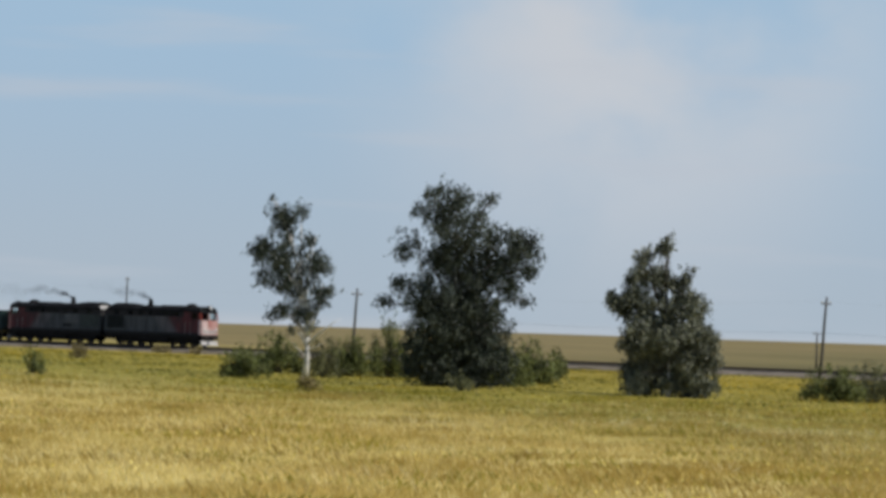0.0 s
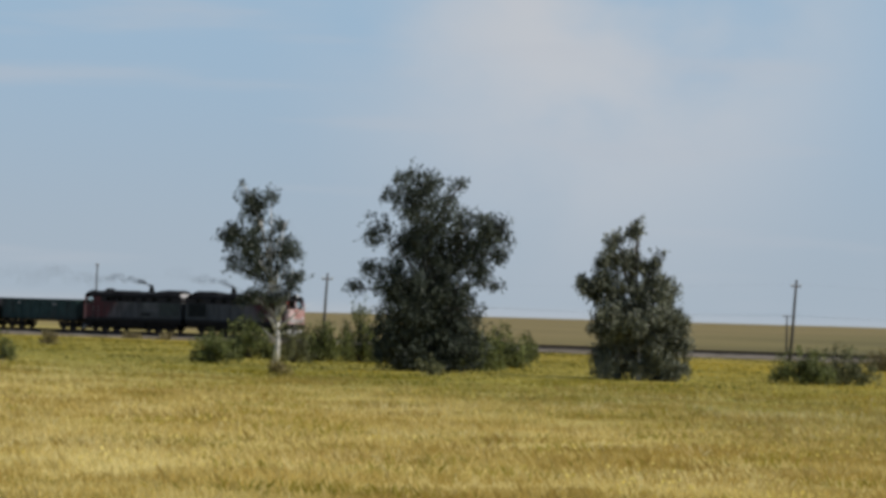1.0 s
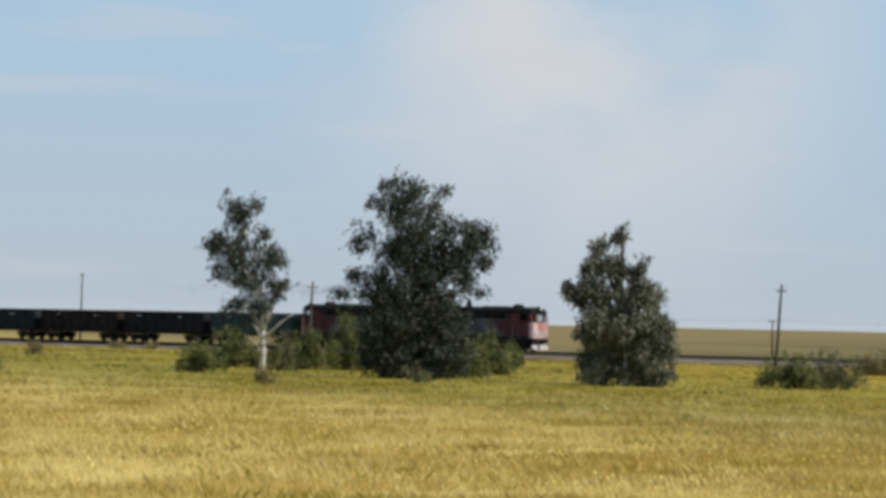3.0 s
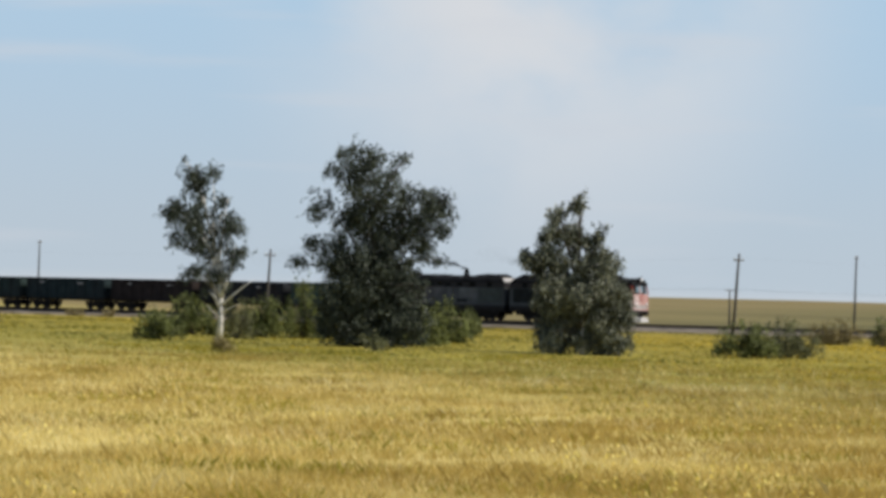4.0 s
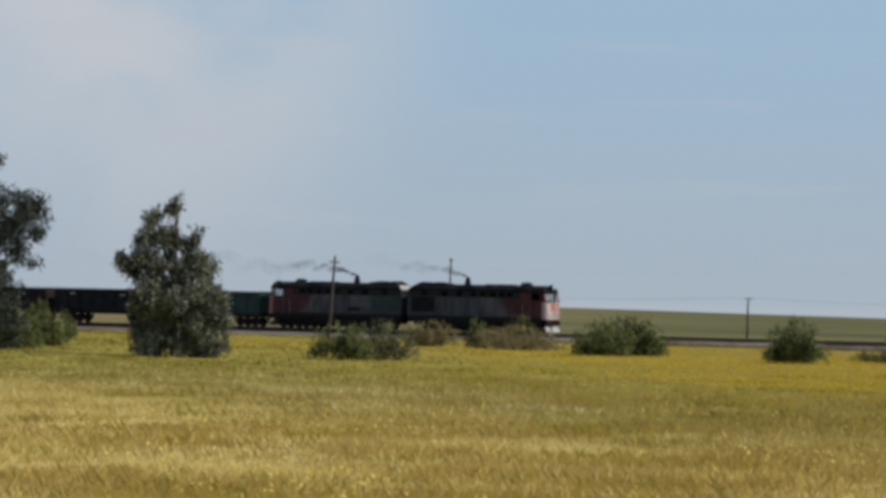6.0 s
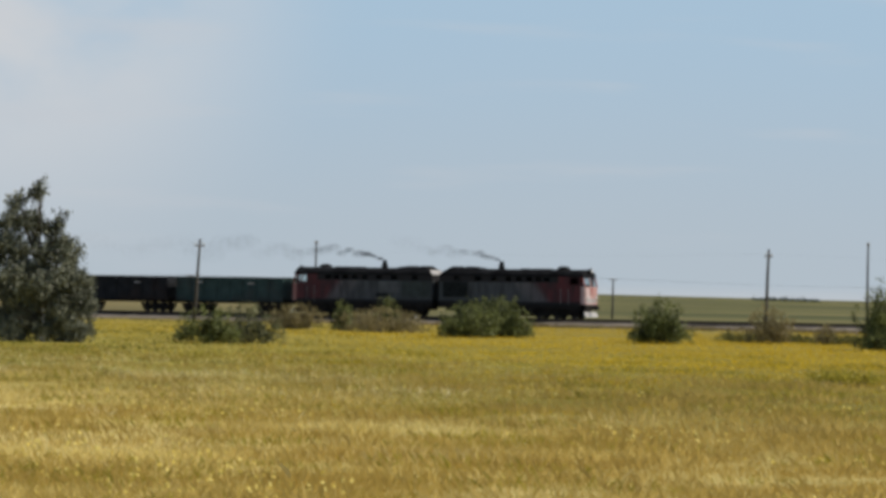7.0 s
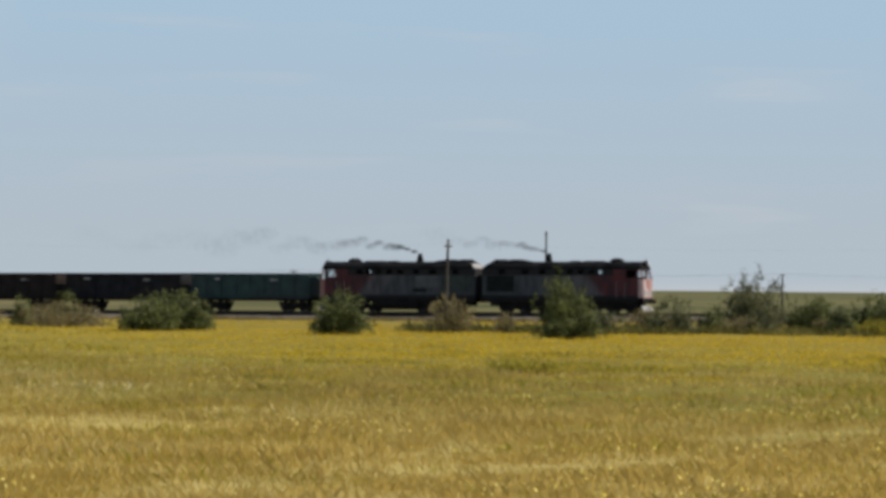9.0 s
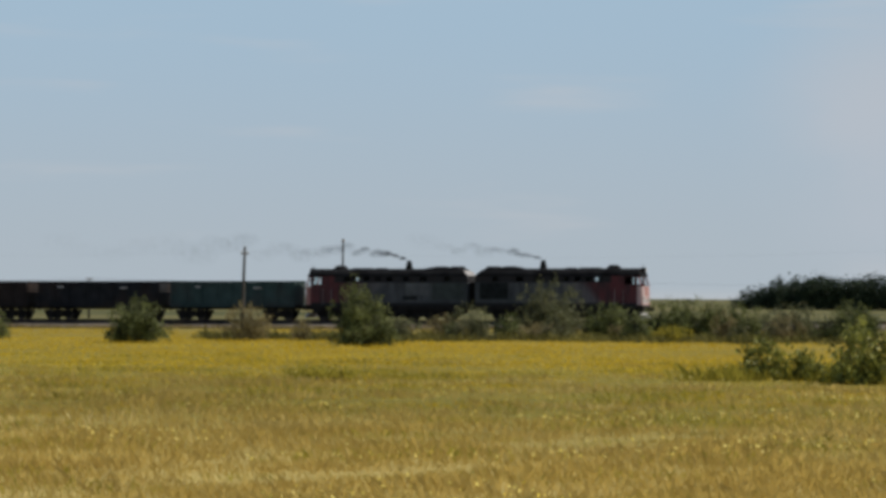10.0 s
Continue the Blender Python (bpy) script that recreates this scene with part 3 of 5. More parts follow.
# ---------------------------------------------------------------- grass
def blades(name, n, az, rr, height, width, material, label, per=5, lean=0.35, spread=0.12, keep=None, power=1.0):
    """Tufts of upright blades strewn over a sector of the plain."""
    rng = np.random.default_rng(len(name) * 7 + n % 97)
    a = np.radians(rng.uniform(*az, n))
    u = rng.random(n) ** power
    r = rr[0] + (rr[1] - rr[0]) * u
    X, Y = np.sin(a) * r, np.cos(a) * r
    if keep is not None:
        ok = keep(X, Y, rng)
        X, Y, r = X[ok], Y[ok], r[ok]
    n = len(X)
    X, Y, r = np.repeat(X, per), np.repeat(Y, per), np.repeat(r, per)
    m = n * per
    th = rng.uniform(0, 2 * np.pi, m)
    off = rng.random(m) * spread
    bx, by = X + np.cos(th) * off, Y + np.sin(th) * off
    bz = ground_z(bx, by) - 0.03
    h = rng.uniform(*height, m) * (1 + 0.45 * np.sin(bx * 0.9 + 1.6 * np.sin(by * 0.31)) * np.sin(by * 0.23 + 1.3 * np.sin(bx * 0.47)))
    w = width * (r / 60) ** 0.8 * rng.uniform(0.7, 1.3, m)
    face = rng.uniform(0, np.pi, m)
    dx, dy = np.cos(face) * w / 2, np.sin(face) * w / 2
    ln = rng.normal(0, lean, (m, 2)) * h[:, None] + np.array([-0.06, -0.02]) * h[:, None]
    P0 = np.stack([bx - dx, by - dy, bz], 1)
    P1 = np.stack([bx + dx, by + dy, bz], 1)
    M0 = np.stack([bx + dx * 0.8 + ln[:, 0] * 0.35, by + dy * 0.8 + ln[:, 1] * 0.35, bz + h * 0.6], 1)
    T = np.stack([bx + ln[:, 0], by + ln[:, 1], bz + h], 1)
    V = np.stack([P0, P1, M0, T], 1).reshape(-1, 3)
    F = np.arange(4 * m).reshape(-1, 4)
    ob = soup(name, V, F, material)
    return tagged(ob, label, "grass", kind="stuff")


def tussocks(name, n, rr, height, reach, width, material, label, seed, per=70, lean=0.3, x=None, y=None):
    """Scattered plants: each a clump of stalks fanning out of a patch of ground."""
    rng = np.random.default_rng(seed)
    if x is None:
        a = np.radians(rng.uniform(-48, -6, n))
        r = rr[0] + (rr[1] - rr[0]) * rng.random(n)
        cx, cy = np.sin(a) * r, np.cos(a) * r
    else:
        cx, cy = rng.uniform(*x, n), rng.uniform(*y, n)
        r = np.hypot(cx, cy)
    size = rng.uniform(0.5, 1.25, n)
    own = rng.integers(0, n, n * per)
    m = len(own)
    off = rng.normal(size=(m, 2)) * (reach * size[own])[:, None] * 0.5
    bx, by = cx[own] + off[:, 0], cy[own] + off[:, 1]
    bz = ground_z(bx, by) - 0.03
    far = np.hypot(off[:, 0], off[:, 1]) / (reach * size[own] + 1e-6)
    h = rng.uniform(*height, m) * size[own] * np.clip(1.1 - 0.5 * far, 0.3, 1)
    w = width * (r[own] / 60) ** 0.8 * rng.uniform(0.6, 1.4, m)
    face = rng.uniform(0, np.pi, m)
    dx, dy = np.cos(face) * w / 2, np.sin(face) * w / 2
    ln = (rng.normal(0, lean, (m, 2)) + off / reach * 0.3 + np.array([-0.08, 0.0])) * h[:, None]
    P0, P1 = np.stack([bx - dx, by - dy, bz], 1), np.stack([bx + dx, by + dy, bz], 1)
    M0 = np.stack([bx + dx * 0.8 + ln[:, 0] * 0.35, by + dy * 0.8 + ln[:, 1] * 0.35, bz + h * 0.6], 1)
    T = np.stack([bx + ln[:, 0], by + ln[:, 1], bz + h], 1)
    ob = soup(name, np.stack([P0, P1, M0, T], 1).reshape(-1, 3), np.arange(4 * m).reshape(-1, 4), material)
    return tagged(ob, label, "grass", kind="stuff")


def heads(name, n, az, rr, size, zz, material, label, keep=None, power=1.0):
    """Flower heads on their stalks' tops."""
    rng = np.random.default_rng(n % 1013)
    a = np.radians(rng.uniform(*az, n))
    r = rr[0] + (rr[1] - rr[0]) * rng.random(n) ** power
    X, Y = np.sin(a) * r, np.cos(a) * r
    if keep is not None:
        ok = keep(X, Y, rng)
        X, Y = X[ok], Y[ok]
    n = len(X)
    Z = ground_z(X, Y) + rng.uniform(*zz, n)
    c = np.stack([X, Y, Z], 1)
    s = rng.uniform(*size, n)[:, None]
    u = rng.normal(size=(n, 3))
    u /= np.linalg.norm(u, axis=1, keepdims=True)
    v = np.cross(u, rng.normal(size=(n, 3)))
    v /= np.linalg.norm(v, axis=1, keepdims=True)
    V = np.stack([c - u * s, c - v * s * 0.7, c + u * s, c + v * s * 0.7], 1).reshape(-1, 3)
    ob = soup(name, V, np.arange(4 * n).reshape(-1, 4), material)
    return tagged(ob, label, "flowers", kind="stuff")


def clumpy(scale, low, high, shift=0.0):
    """Keeps pieces by patches of the plan."""
    def keep(X, Y, rng):
        v = 0.5 + 0.25 * (np.sin(X * scale + shift + 1.7 * np.sin(Y * scale * 0.6)) + np.sin(Y * scale * 0.8 - shift + 1.9 * np.sin(X * scale * 0.5)))
        return rng.random(len(X)) < low + (high - low) * v
    return keep


def zone(low, high, soft=16.0, patch=None):
    """Keeps pieces between two lines that run aslant to the track, with ragged edges."""
    def keep(X, Y, rng):
        v = Y + 0.42 * X + 24 * np.clip((-84 - X) / 14, 0, 1) * (Y < 150) + 9 * np.sin(X * 0.11 + 2 * np.sin(Y * 0.05)) + 5 * np.sin(Y * 0.3 + X * 0.23)
        v = v + rng.normal(0, soft, len(X))
        ok = (v > low) & (v < high) & (Y < TRACK_Y - 15 + 4 * rng.normal(size=len(X)))
        return ok & patch(X, Y, rng) if patch else ok
    return keep


def eastward(X, Y, rng):
    """Patches that grow denser towards the east."""
    az = np.degrees(np.arctan2(X, Y))
    return clumpy(0.09, -0.2, 0.9, 1.0)(X, Y, rng) & (rng.random(len(X)) < 0.12 + 0.88 * step(-33, -19, az)) & (Y < 197 + 2.5 * rng.normal(size=len(X)))


def build_grass():
    blades("dry_grass", 86000, (-48, -6), (40, 180), (0.08, 0.26), 0.0044, M_STRAW, "dry straw-coloured steppe grass", per=5, spread=0.35, lean=0.3, power=1.3, keep=zone(-99, 78))
    blades("seed_stalks", 2800, (-48, -6), (42, 130), (0.2, 0.42), 0.0018, M_PALE, "taller pale seed stalks above the grass", per=4, spread=0.4, lean=0.22, keep=clumpy(0.12, -0.6, 0.9, 0.7))
    tussocks("pale_tussocks", 300, (44, 120), (0.12, 0.36), 2.2, 0.0028, M_PALE, "pale feathery tussocks in the dry grass", 31, 230, 0.3)
    tussocks("brown_tussocks", 380, (44, 150), (0.1, 0.32), 1.9, 0.004, M_BROWN, "brown dead weeds in the dry grass", 32, 135, 0.3)
    tussocks("green_tussocks", 480, (46, 165), (0.1, 0.32), 2.0, 0.005, M_WEED, "patches of greener weeds in the dry grass", 33, 145, 0.35)
    tussocks("rank_grass", 60, None, (0.25, 0.8), 1.0, 0.009, M_WEED, "tall yellow-green grass round the near weeds", 38, 80, 0.3, (-27, -17), (119, 130))
    tussocks("hedge_weeds", 420, None, (0.2, 0.75), 0.9, 0.012, M_FRINGE, "rank weeds growing under the hedge", 36, 60, 0.3, (-80, -12), (197, 209))
    blades("green_grass", 46000, (-48, -6), (80, 330), (0.05, 0.14), 0.015, M_GREEN, "low yellow-green grass by the bushes", per=5, spread=0.45, lean=0.6, keep=zone(66, 400))
    tussocks("trackside_weeds", 420, None, (0.12, 0.5), 1.5, 0.014, M_TUFT, "dark weeds growing along the railway bank", 34, 60, 0.4, (-330, 40), (291, 300))
    tussocks("bank_foot_weeds", 260, None, (0.1, 0.38), 1.3, 0.014, M_TUFT, "brown weeds at the foot of the railway bank", 35, 50, 0.4, (-330, 40), (255, 270))
    tussocks("bank_weeds", 900, None, (0.12, 0.4), 1.6, 0.014, M_BANKWEED, "dry brown weeds covering the railway bank", 37, 50, 0.4, (-150, 40), (259, 276))
    heads("yellow_flowers", 20000, (-48, -6), (44, 190), (0.025, 0.055), (0.18, 0.4), M_BUTTER, "pale yellow steppe flowers in loose patches", keep=clumpy(0.45, -2.2, 1.4, 2.0))
    heads("flower_band", 340000, (-33, -6), (112, 262), (0.022, 0.052), (0.05, 0.18), M_FLOWER, "dense band of yellow flowers before the bushes", keep=zone(112, 215, 18.0, eastward))


# ---------------------------------------------------------------- trees and bushes
def foliage(rng, lobes, per_m2, cluster, leaf, droop=0.5, depth=0.85, knot=0.27, knots_per=14.0, wind=0.25):
    """Leaves in small clusters through lobes (x, z, rx, rz) or (x, y, z, rx, ry, rz)."""
    C = []
    for q in lobes:
        if len(q) == 4:
            x, z, rx, rz = q
            y, ry = rng.uniform(-0.25, 0.25) * rx, max(rx, 0.5 * (rx + rz)) * depth * (0.5 if z < 2.5 else 1.0)
        else:
            x, y, z, rx, ry, rz = q
        n = max(3, int(per_m2 * 3.1 * rx * rz))
        k = max(2, int(knots_per * (rx * rz) ** 0.8 + 1))
        d = rng.normal(size=(k, 3))
        d /= np.linalg.norm(d, axis=1, keepdims=True)
        rad = (0.2 + 0.75 * rng.random(k) ** 0.6)[:, None]
        knots = np.array([x, y, z]) + d * rad * np.array([rx, ry, rz])
        tight = knot * min(1.0, 0.45 + 0.5 * min(rx, rz))
        C.append(knots[rng.integers(0, k, n)] + rng.normal(size=(n, 3)) * tight)
    C = np.concatenate(C)
    # each cluster is a strand of leaves along a hanging or rising twig
    way = rng.normal(size=C.shape) * np.array([0.45, 0.45, 0.3])
    way[:, 2] -= droop
    way[:, 0] -= wind
    way *= (leaf * rng.uniform(3.0, 7.5, len(C)) / np.linalg.norm(way, axis=1))[:, None]
    c = np.repeat(C, cluster, 0) + np.repeat(way, cluster, 0) * (rng.random(len(C) * cluster)[:, None] - 0.3)
    n = len(c)
    c = c + rng.normal(size=(n, 3)) * leaf * 0.75
    u = rng.normal(size=(n, 3))
    u[:, 2] -= droop
    u /= np.linalg.norm(u, axis=1, keepdims=True)
    v = np.cross(u, rng.normal(size=(n, 3)))
    v /= np.linalg.norm(v, axis=1, keepdims=True) + 1e-6
    s = (leaf * rng.uniform(0.6, 1.2, n))[:, None]
    V = np.stack([c - u * s, c - v * s * 0.5, c + u * s, c + v * s * 0.5], 1).reshape(-1, 3)
    return V, np.arange(4 * n).reshape(-1, 4), C


def birch(at, trunks, lobes, seed, label, turn, limbs=26, per_m2=26.0, leaf=0.085, low=0.8, leaves=None, knot=0.27, knots_per=14.0, wind=0.25, limb=None):
    """A birch: white tapering stems, limbs into every lobe of the crown, hanging leaves."""
    rng = np.random.default_rng(seed)
    root = new("birch_tree")
    root.matrix_world = pose(at[0], at[1], float(ground_z(at[0], at[1])) - 0.05, 0, 0, turn)
    for pts, r in trunks:
        bm = bmesh.new()
        k = len(pts)
        tube(bm, pts, [r * (1.25 if i == 0 else (1 - 0.9 * i / (k - 1)) ** 1.3) for i in range(k)], 9)
        part("trunk", bm, M_BIRCHBARK, root, "white birch trunk with dark marks", smooth=True)
    V, F, C = foliage(rng, lobes, per_m2, 12, leaf, 0.8, knot=knot, knots_per=knots_per, wind=wind)
    stem = [Vector(q) for q in trunks[0][0]]
    picks = [lb for lb in lobes] + [lobes[i] for i in rng.integers(0, len(lobes), limbs)]
    for i, (x, z, rx, rz) in enumerate(picks):
        tip = Vector((x + rng.uniform(-0.6, 0.6) * rx, rng.uniform(-0.5, 0.5) * rx, z + rng.uniform(-0.3, 0.6) * rz))
        zs = max(low, tip.z * rng.uniform(0.45, 0.75))
        j = min(range(len(stem) - 1), key=lambda q: abs((stem[q].z + stem[q + 1].z) / 2 - zs))
        f = min(1, max(0, (zs - stem[j].z) / max(0.1, stem[j + 1].z - stem[j].z)))
        b = stem[j].lerp(stem[j + 1], f)
        mid = b.lerp(tip, 0.55) + Vector((0, 0, 0.12 * (tip - b).length))
        part("limb", tube(bmesh.new(), [b, mid, tip], [0.06, 0.036, 0.012], 5), limb or M_TWIG, root, smooth=True)
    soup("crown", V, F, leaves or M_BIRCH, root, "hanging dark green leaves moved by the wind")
    return tagged(root, label, "tree")


def bush(name, x, y, w, h, seed, material, label, dense=1.0, leaf=0.065, spikes=0.0, lean=0.0, peak=False):
    """A shrub: stems fanning out of one root, uneven leafy lobes, a ragged outline."""
    rng = np.random.default_rng(seed)
    root = new(name)
    root.matrix_world = pose(x, y, float(ground_z(x, y)) - 0.03, 0, 0, math.degrees(math.atan2(-x, y)))
    lobes, tips = [], []
    n = max(7, int(6 + 3.4 * w))
    for i in range(n):
        u = rng.uniform(-1, 1)
        top = h * ((0.86 - 0.45 * abs(u) ** 1.9) if peak else (1 - 0.5 * abs(u) ** 1.9)) * rng.uniform(0.55, 1.0)
        rz, rx = top * rng.uniform(0.26, 0.4), min(0.85, w * rng.uniform(0.1, 0.19))
        cx = u * (w / 2 - rx) + lean * top
        cy = rng.uniform(-0.3, 0.3) * w
        lobes.append((cx, cy, max(rz, top - rz), rx, rx, rz))
        lobes.append((cx * 1.02, cy, top * 0.32, rx * 1.5, rx * 1.2, top * 0.38))
        tips.append((cx, cy, top))
    for i in range(int(spikes * n)):
        u = rng.uniform(-0.85, 0.85)
        top = h * ((0.8 - 0.4 * abs(u) ** 1.9) if peak else (1 - 0.5 * abs(u) ** 1.9))
        lobes.append((u * w / 2 + lean * h, rng.uniform(-0.2, 0.2) * w, top * rng.uniform(0.78, 1.0), rng.uniform(0.06, 0.12), 0.09, h * rng.uniform(0.09, 0.16)))
    if peak:
        lobes += [(lean * h * (0.4 + q), 0.0, h * (0.5 + 0.42 * q), 0.5 - 0.36 * q, 0.4 - 0.28 * q, h * 0.1) for q in (0.0, 0.25, 0.5, 0.75, 1.0)]
    V, F, C = foliage(rng, lobes, 34 * dense, 8, leaf * 1.12, -0.9, knot=0.18, knots_per=11.0, wind=0.1)
    V[:, 2] = np.maximum(V[:, 2], 0.02)
    for cx, cy, top in tips:
        bm = bmesh.new()
        tube(bm, [(cx * 0.12, cy * 0.12, 0), (cx * 0.5, cy * 0.5, top * 0.5), (cx, cy, top * 0.97)], [0.03, 0.02, 0.006], 5)
        for _ in range(2):
            q = rng.uniform(-0.3, 0.3, 3)
            tube(bm, [(cx * 0.5, cy * 0.5, top * 0.5), (cx + q[0], cy + q[1], top * (1 + 0.1 * q[2]))], [0.014, 0.004], 4)
        part("stem", bm, M_TWIG, root)
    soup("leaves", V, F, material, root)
    return tagged(root, label, "bush" if name == "bush" else "weeds", "bushes of the steppe" if name == "bush" else "weeds of the steppe")


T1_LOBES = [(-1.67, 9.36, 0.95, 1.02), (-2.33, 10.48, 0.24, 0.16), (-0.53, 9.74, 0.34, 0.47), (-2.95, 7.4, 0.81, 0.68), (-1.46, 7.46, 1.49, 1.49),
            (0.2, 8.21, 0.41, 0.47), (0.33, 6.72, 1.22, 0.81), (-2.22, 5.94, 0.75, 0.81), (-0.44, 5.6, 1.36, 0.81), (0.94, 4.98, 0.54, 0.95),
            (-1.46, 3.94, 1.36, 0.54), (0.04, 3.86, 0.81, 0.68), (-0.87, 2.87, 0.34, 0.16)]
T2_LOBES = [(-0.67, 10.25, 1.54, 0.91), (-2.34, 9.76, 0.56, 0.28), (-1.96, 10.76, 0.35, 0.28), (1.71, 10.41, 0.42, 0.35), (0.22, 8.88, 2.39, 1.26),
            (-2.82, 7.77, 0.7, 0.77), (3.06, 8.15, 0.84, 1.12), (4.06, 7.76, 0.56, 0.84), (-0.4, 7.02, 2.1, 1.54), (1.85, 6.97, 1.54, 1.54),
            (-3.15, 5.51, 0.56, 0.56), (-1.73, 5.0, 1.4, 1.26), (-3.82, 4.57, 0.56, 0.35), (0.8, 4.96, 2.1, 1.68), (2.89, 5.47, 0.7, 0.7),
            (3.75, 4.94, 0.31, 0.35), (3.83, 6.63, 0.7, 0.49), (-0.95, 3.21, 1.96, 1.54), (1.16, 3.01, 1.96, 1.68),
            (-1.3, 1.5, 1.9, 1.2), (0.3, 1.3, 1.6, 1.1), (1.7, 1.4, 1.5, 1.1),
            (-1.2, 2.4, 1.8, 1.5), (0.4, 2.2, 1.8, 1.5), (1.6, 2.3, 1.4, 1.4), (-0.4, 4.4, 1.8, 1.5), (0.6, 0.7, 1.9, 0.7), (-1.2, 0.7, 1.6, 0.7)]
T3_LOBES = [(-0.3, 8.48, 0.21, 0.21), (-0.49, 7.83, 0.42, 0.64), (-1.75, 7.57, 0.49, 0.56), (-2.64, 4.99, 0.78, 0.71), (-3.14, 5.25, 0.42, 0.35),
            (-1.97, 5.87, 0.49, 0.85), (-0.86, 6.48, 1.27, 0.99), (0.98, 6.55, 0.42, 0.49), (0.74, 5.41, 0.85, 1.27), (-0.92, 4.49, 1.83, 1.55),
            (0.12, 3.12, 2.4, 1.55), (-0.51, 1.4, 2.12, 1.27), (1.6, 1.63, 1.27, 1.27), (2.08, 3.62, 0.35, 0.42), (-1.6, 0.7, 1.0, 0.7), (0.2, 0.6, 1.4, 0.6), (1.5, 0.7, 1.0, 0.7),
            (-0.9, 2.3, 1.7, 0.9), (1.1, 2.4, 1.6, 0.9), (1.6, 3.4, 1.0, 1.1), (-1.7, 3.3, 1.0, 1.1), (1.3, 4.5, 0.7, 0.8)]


def build_trees():
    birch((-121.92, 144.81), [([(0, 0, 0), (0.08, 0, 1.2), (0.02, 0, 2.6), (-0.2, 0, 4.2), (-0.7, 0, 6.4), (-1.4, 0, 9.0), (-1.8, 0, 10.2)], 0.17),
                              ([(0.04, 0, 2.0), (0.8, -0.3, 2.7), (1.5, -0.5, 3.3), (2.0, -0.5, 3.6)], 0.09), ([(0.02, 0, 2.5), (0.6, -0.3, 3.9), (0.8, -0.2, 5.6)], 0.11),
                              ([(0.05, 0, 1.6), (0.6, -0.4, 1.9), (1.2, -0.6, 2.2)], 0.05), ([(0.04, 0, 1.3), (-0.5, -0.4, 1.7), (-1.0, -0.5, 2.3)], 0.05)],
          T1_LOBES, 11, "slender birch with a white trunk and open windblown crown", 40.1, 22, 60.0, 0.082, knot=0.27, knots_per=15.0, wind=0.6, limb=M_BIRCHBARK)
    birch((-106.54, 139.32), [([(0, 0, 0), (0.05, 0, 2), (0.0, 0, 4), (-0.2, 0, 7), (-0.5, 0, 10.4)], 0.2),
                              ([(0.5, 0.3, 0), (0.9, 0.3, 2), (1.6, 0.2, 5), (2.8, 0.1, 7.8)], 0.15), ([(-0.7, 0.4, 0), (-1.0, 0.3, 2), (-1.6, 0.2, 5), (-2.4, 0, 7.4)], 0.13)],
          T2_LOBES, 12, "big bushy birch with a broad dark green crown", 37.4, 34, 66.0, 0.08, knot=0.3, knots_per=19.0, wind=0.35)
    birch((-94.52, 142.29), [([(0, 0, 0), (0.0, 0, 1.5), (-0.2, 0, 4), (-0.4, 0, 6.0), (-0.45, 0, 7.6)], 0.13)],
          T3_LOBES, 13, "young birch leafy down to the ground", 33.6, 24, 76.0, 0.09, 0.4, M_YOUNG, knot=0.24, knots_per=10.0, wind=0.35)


W, PB, TB = "willow", "pale", "tan"
BUSHES = [(-116.2, 116.4, 1.4, 1.22, W), (-165.6, 170.5, 1.68, 0.84, TB), (-120.5, 137.7, 3.24, 1.62, W), (-131.4, 153.3, 3.93, 2.5, W),
          (-122.9, 147.6, 2.7, 2.3, PB), (-126.5, 154.6, 3.53, 2.47, W), (-125.6, 157.5, 2.85, 3.74, W), (-109.9, 147.8, 4.23, 2.44, W),
          (-115.6, 158.9, 3.47, 2.61, W), (-128.1, 178.9, 1.95, 1.95, W), (-100.9, 132.3, 1.47, 0.65, PB), (-237.6, 257.7, 2.48, 0.62, TB),
          (-229.6, 254.7, 1.82, 0.61, TB), (-91.5, 154.2, 3.81, 1.97, W), (-90.8, 157.6, 4.18, 1.99, PB), (-115.4, 207.6, 4.62, 1.76, TB),
          (-111.9, 208.2, 1.88, 2.01, W), (-105.7, 202.6, 6.87, 1.7, TB), (-116.8, 224.8, 2.24, 2.46, W), (-92.5, 189.5, 4.47, 2.31, W),
          (-92.0, 192.7, 5.29, 2.83, W), (-77.6, 186.8, 4.22, 2.79, W), (-74.0, 196.7, 3.7, 2.3, TB), (-71.0, 198.9, 1.57, 1.12, TB),
          (-61.15, 183.1, 4.3, 4.5, W), (-60.1, 201.1, 3.34, 2.3, PB), (-59.6, 219.4, 5.63, 4.22, PB), (-55.3, 219.5, 4.4, 2.4, W),
          (-50.5, 217.3, 3.55, 2.76, W), (-48.2, 215.7, 5.08, 2.74, W), (-45.2, 216.6, 4.3, 2.43, W), (-40.0, 207.7, 4.49, 2.47, PB),
          (-24.7, 122.7, 1.66, 1.37, W), (-23.2, 122.9, 1.33, 0.93, W), (-20.2, 119.4, 3.0, 2.1, W), (-36.0, 209.0, 4.2, 2.6, W)]
# the ragged hedge along the field's edge
HEDGE = [(-66.5 + 2.4 * i, 206 + 3.5 * math.sin(i * 2.3), 2.4 + 1.1 * math.sin(i * 1.7 + 1), 1.35 + 0.5 * math.sin(i * 2.9), (PB, TB, W, W, TB)[i % 5]) for i in range(21)]
BUSH_LABEL = {W: "dense dark green willow bush in dry grass", PB: "pale grey-green bush with thin twigs", TB: "low half-dry brownish steppe bush"}


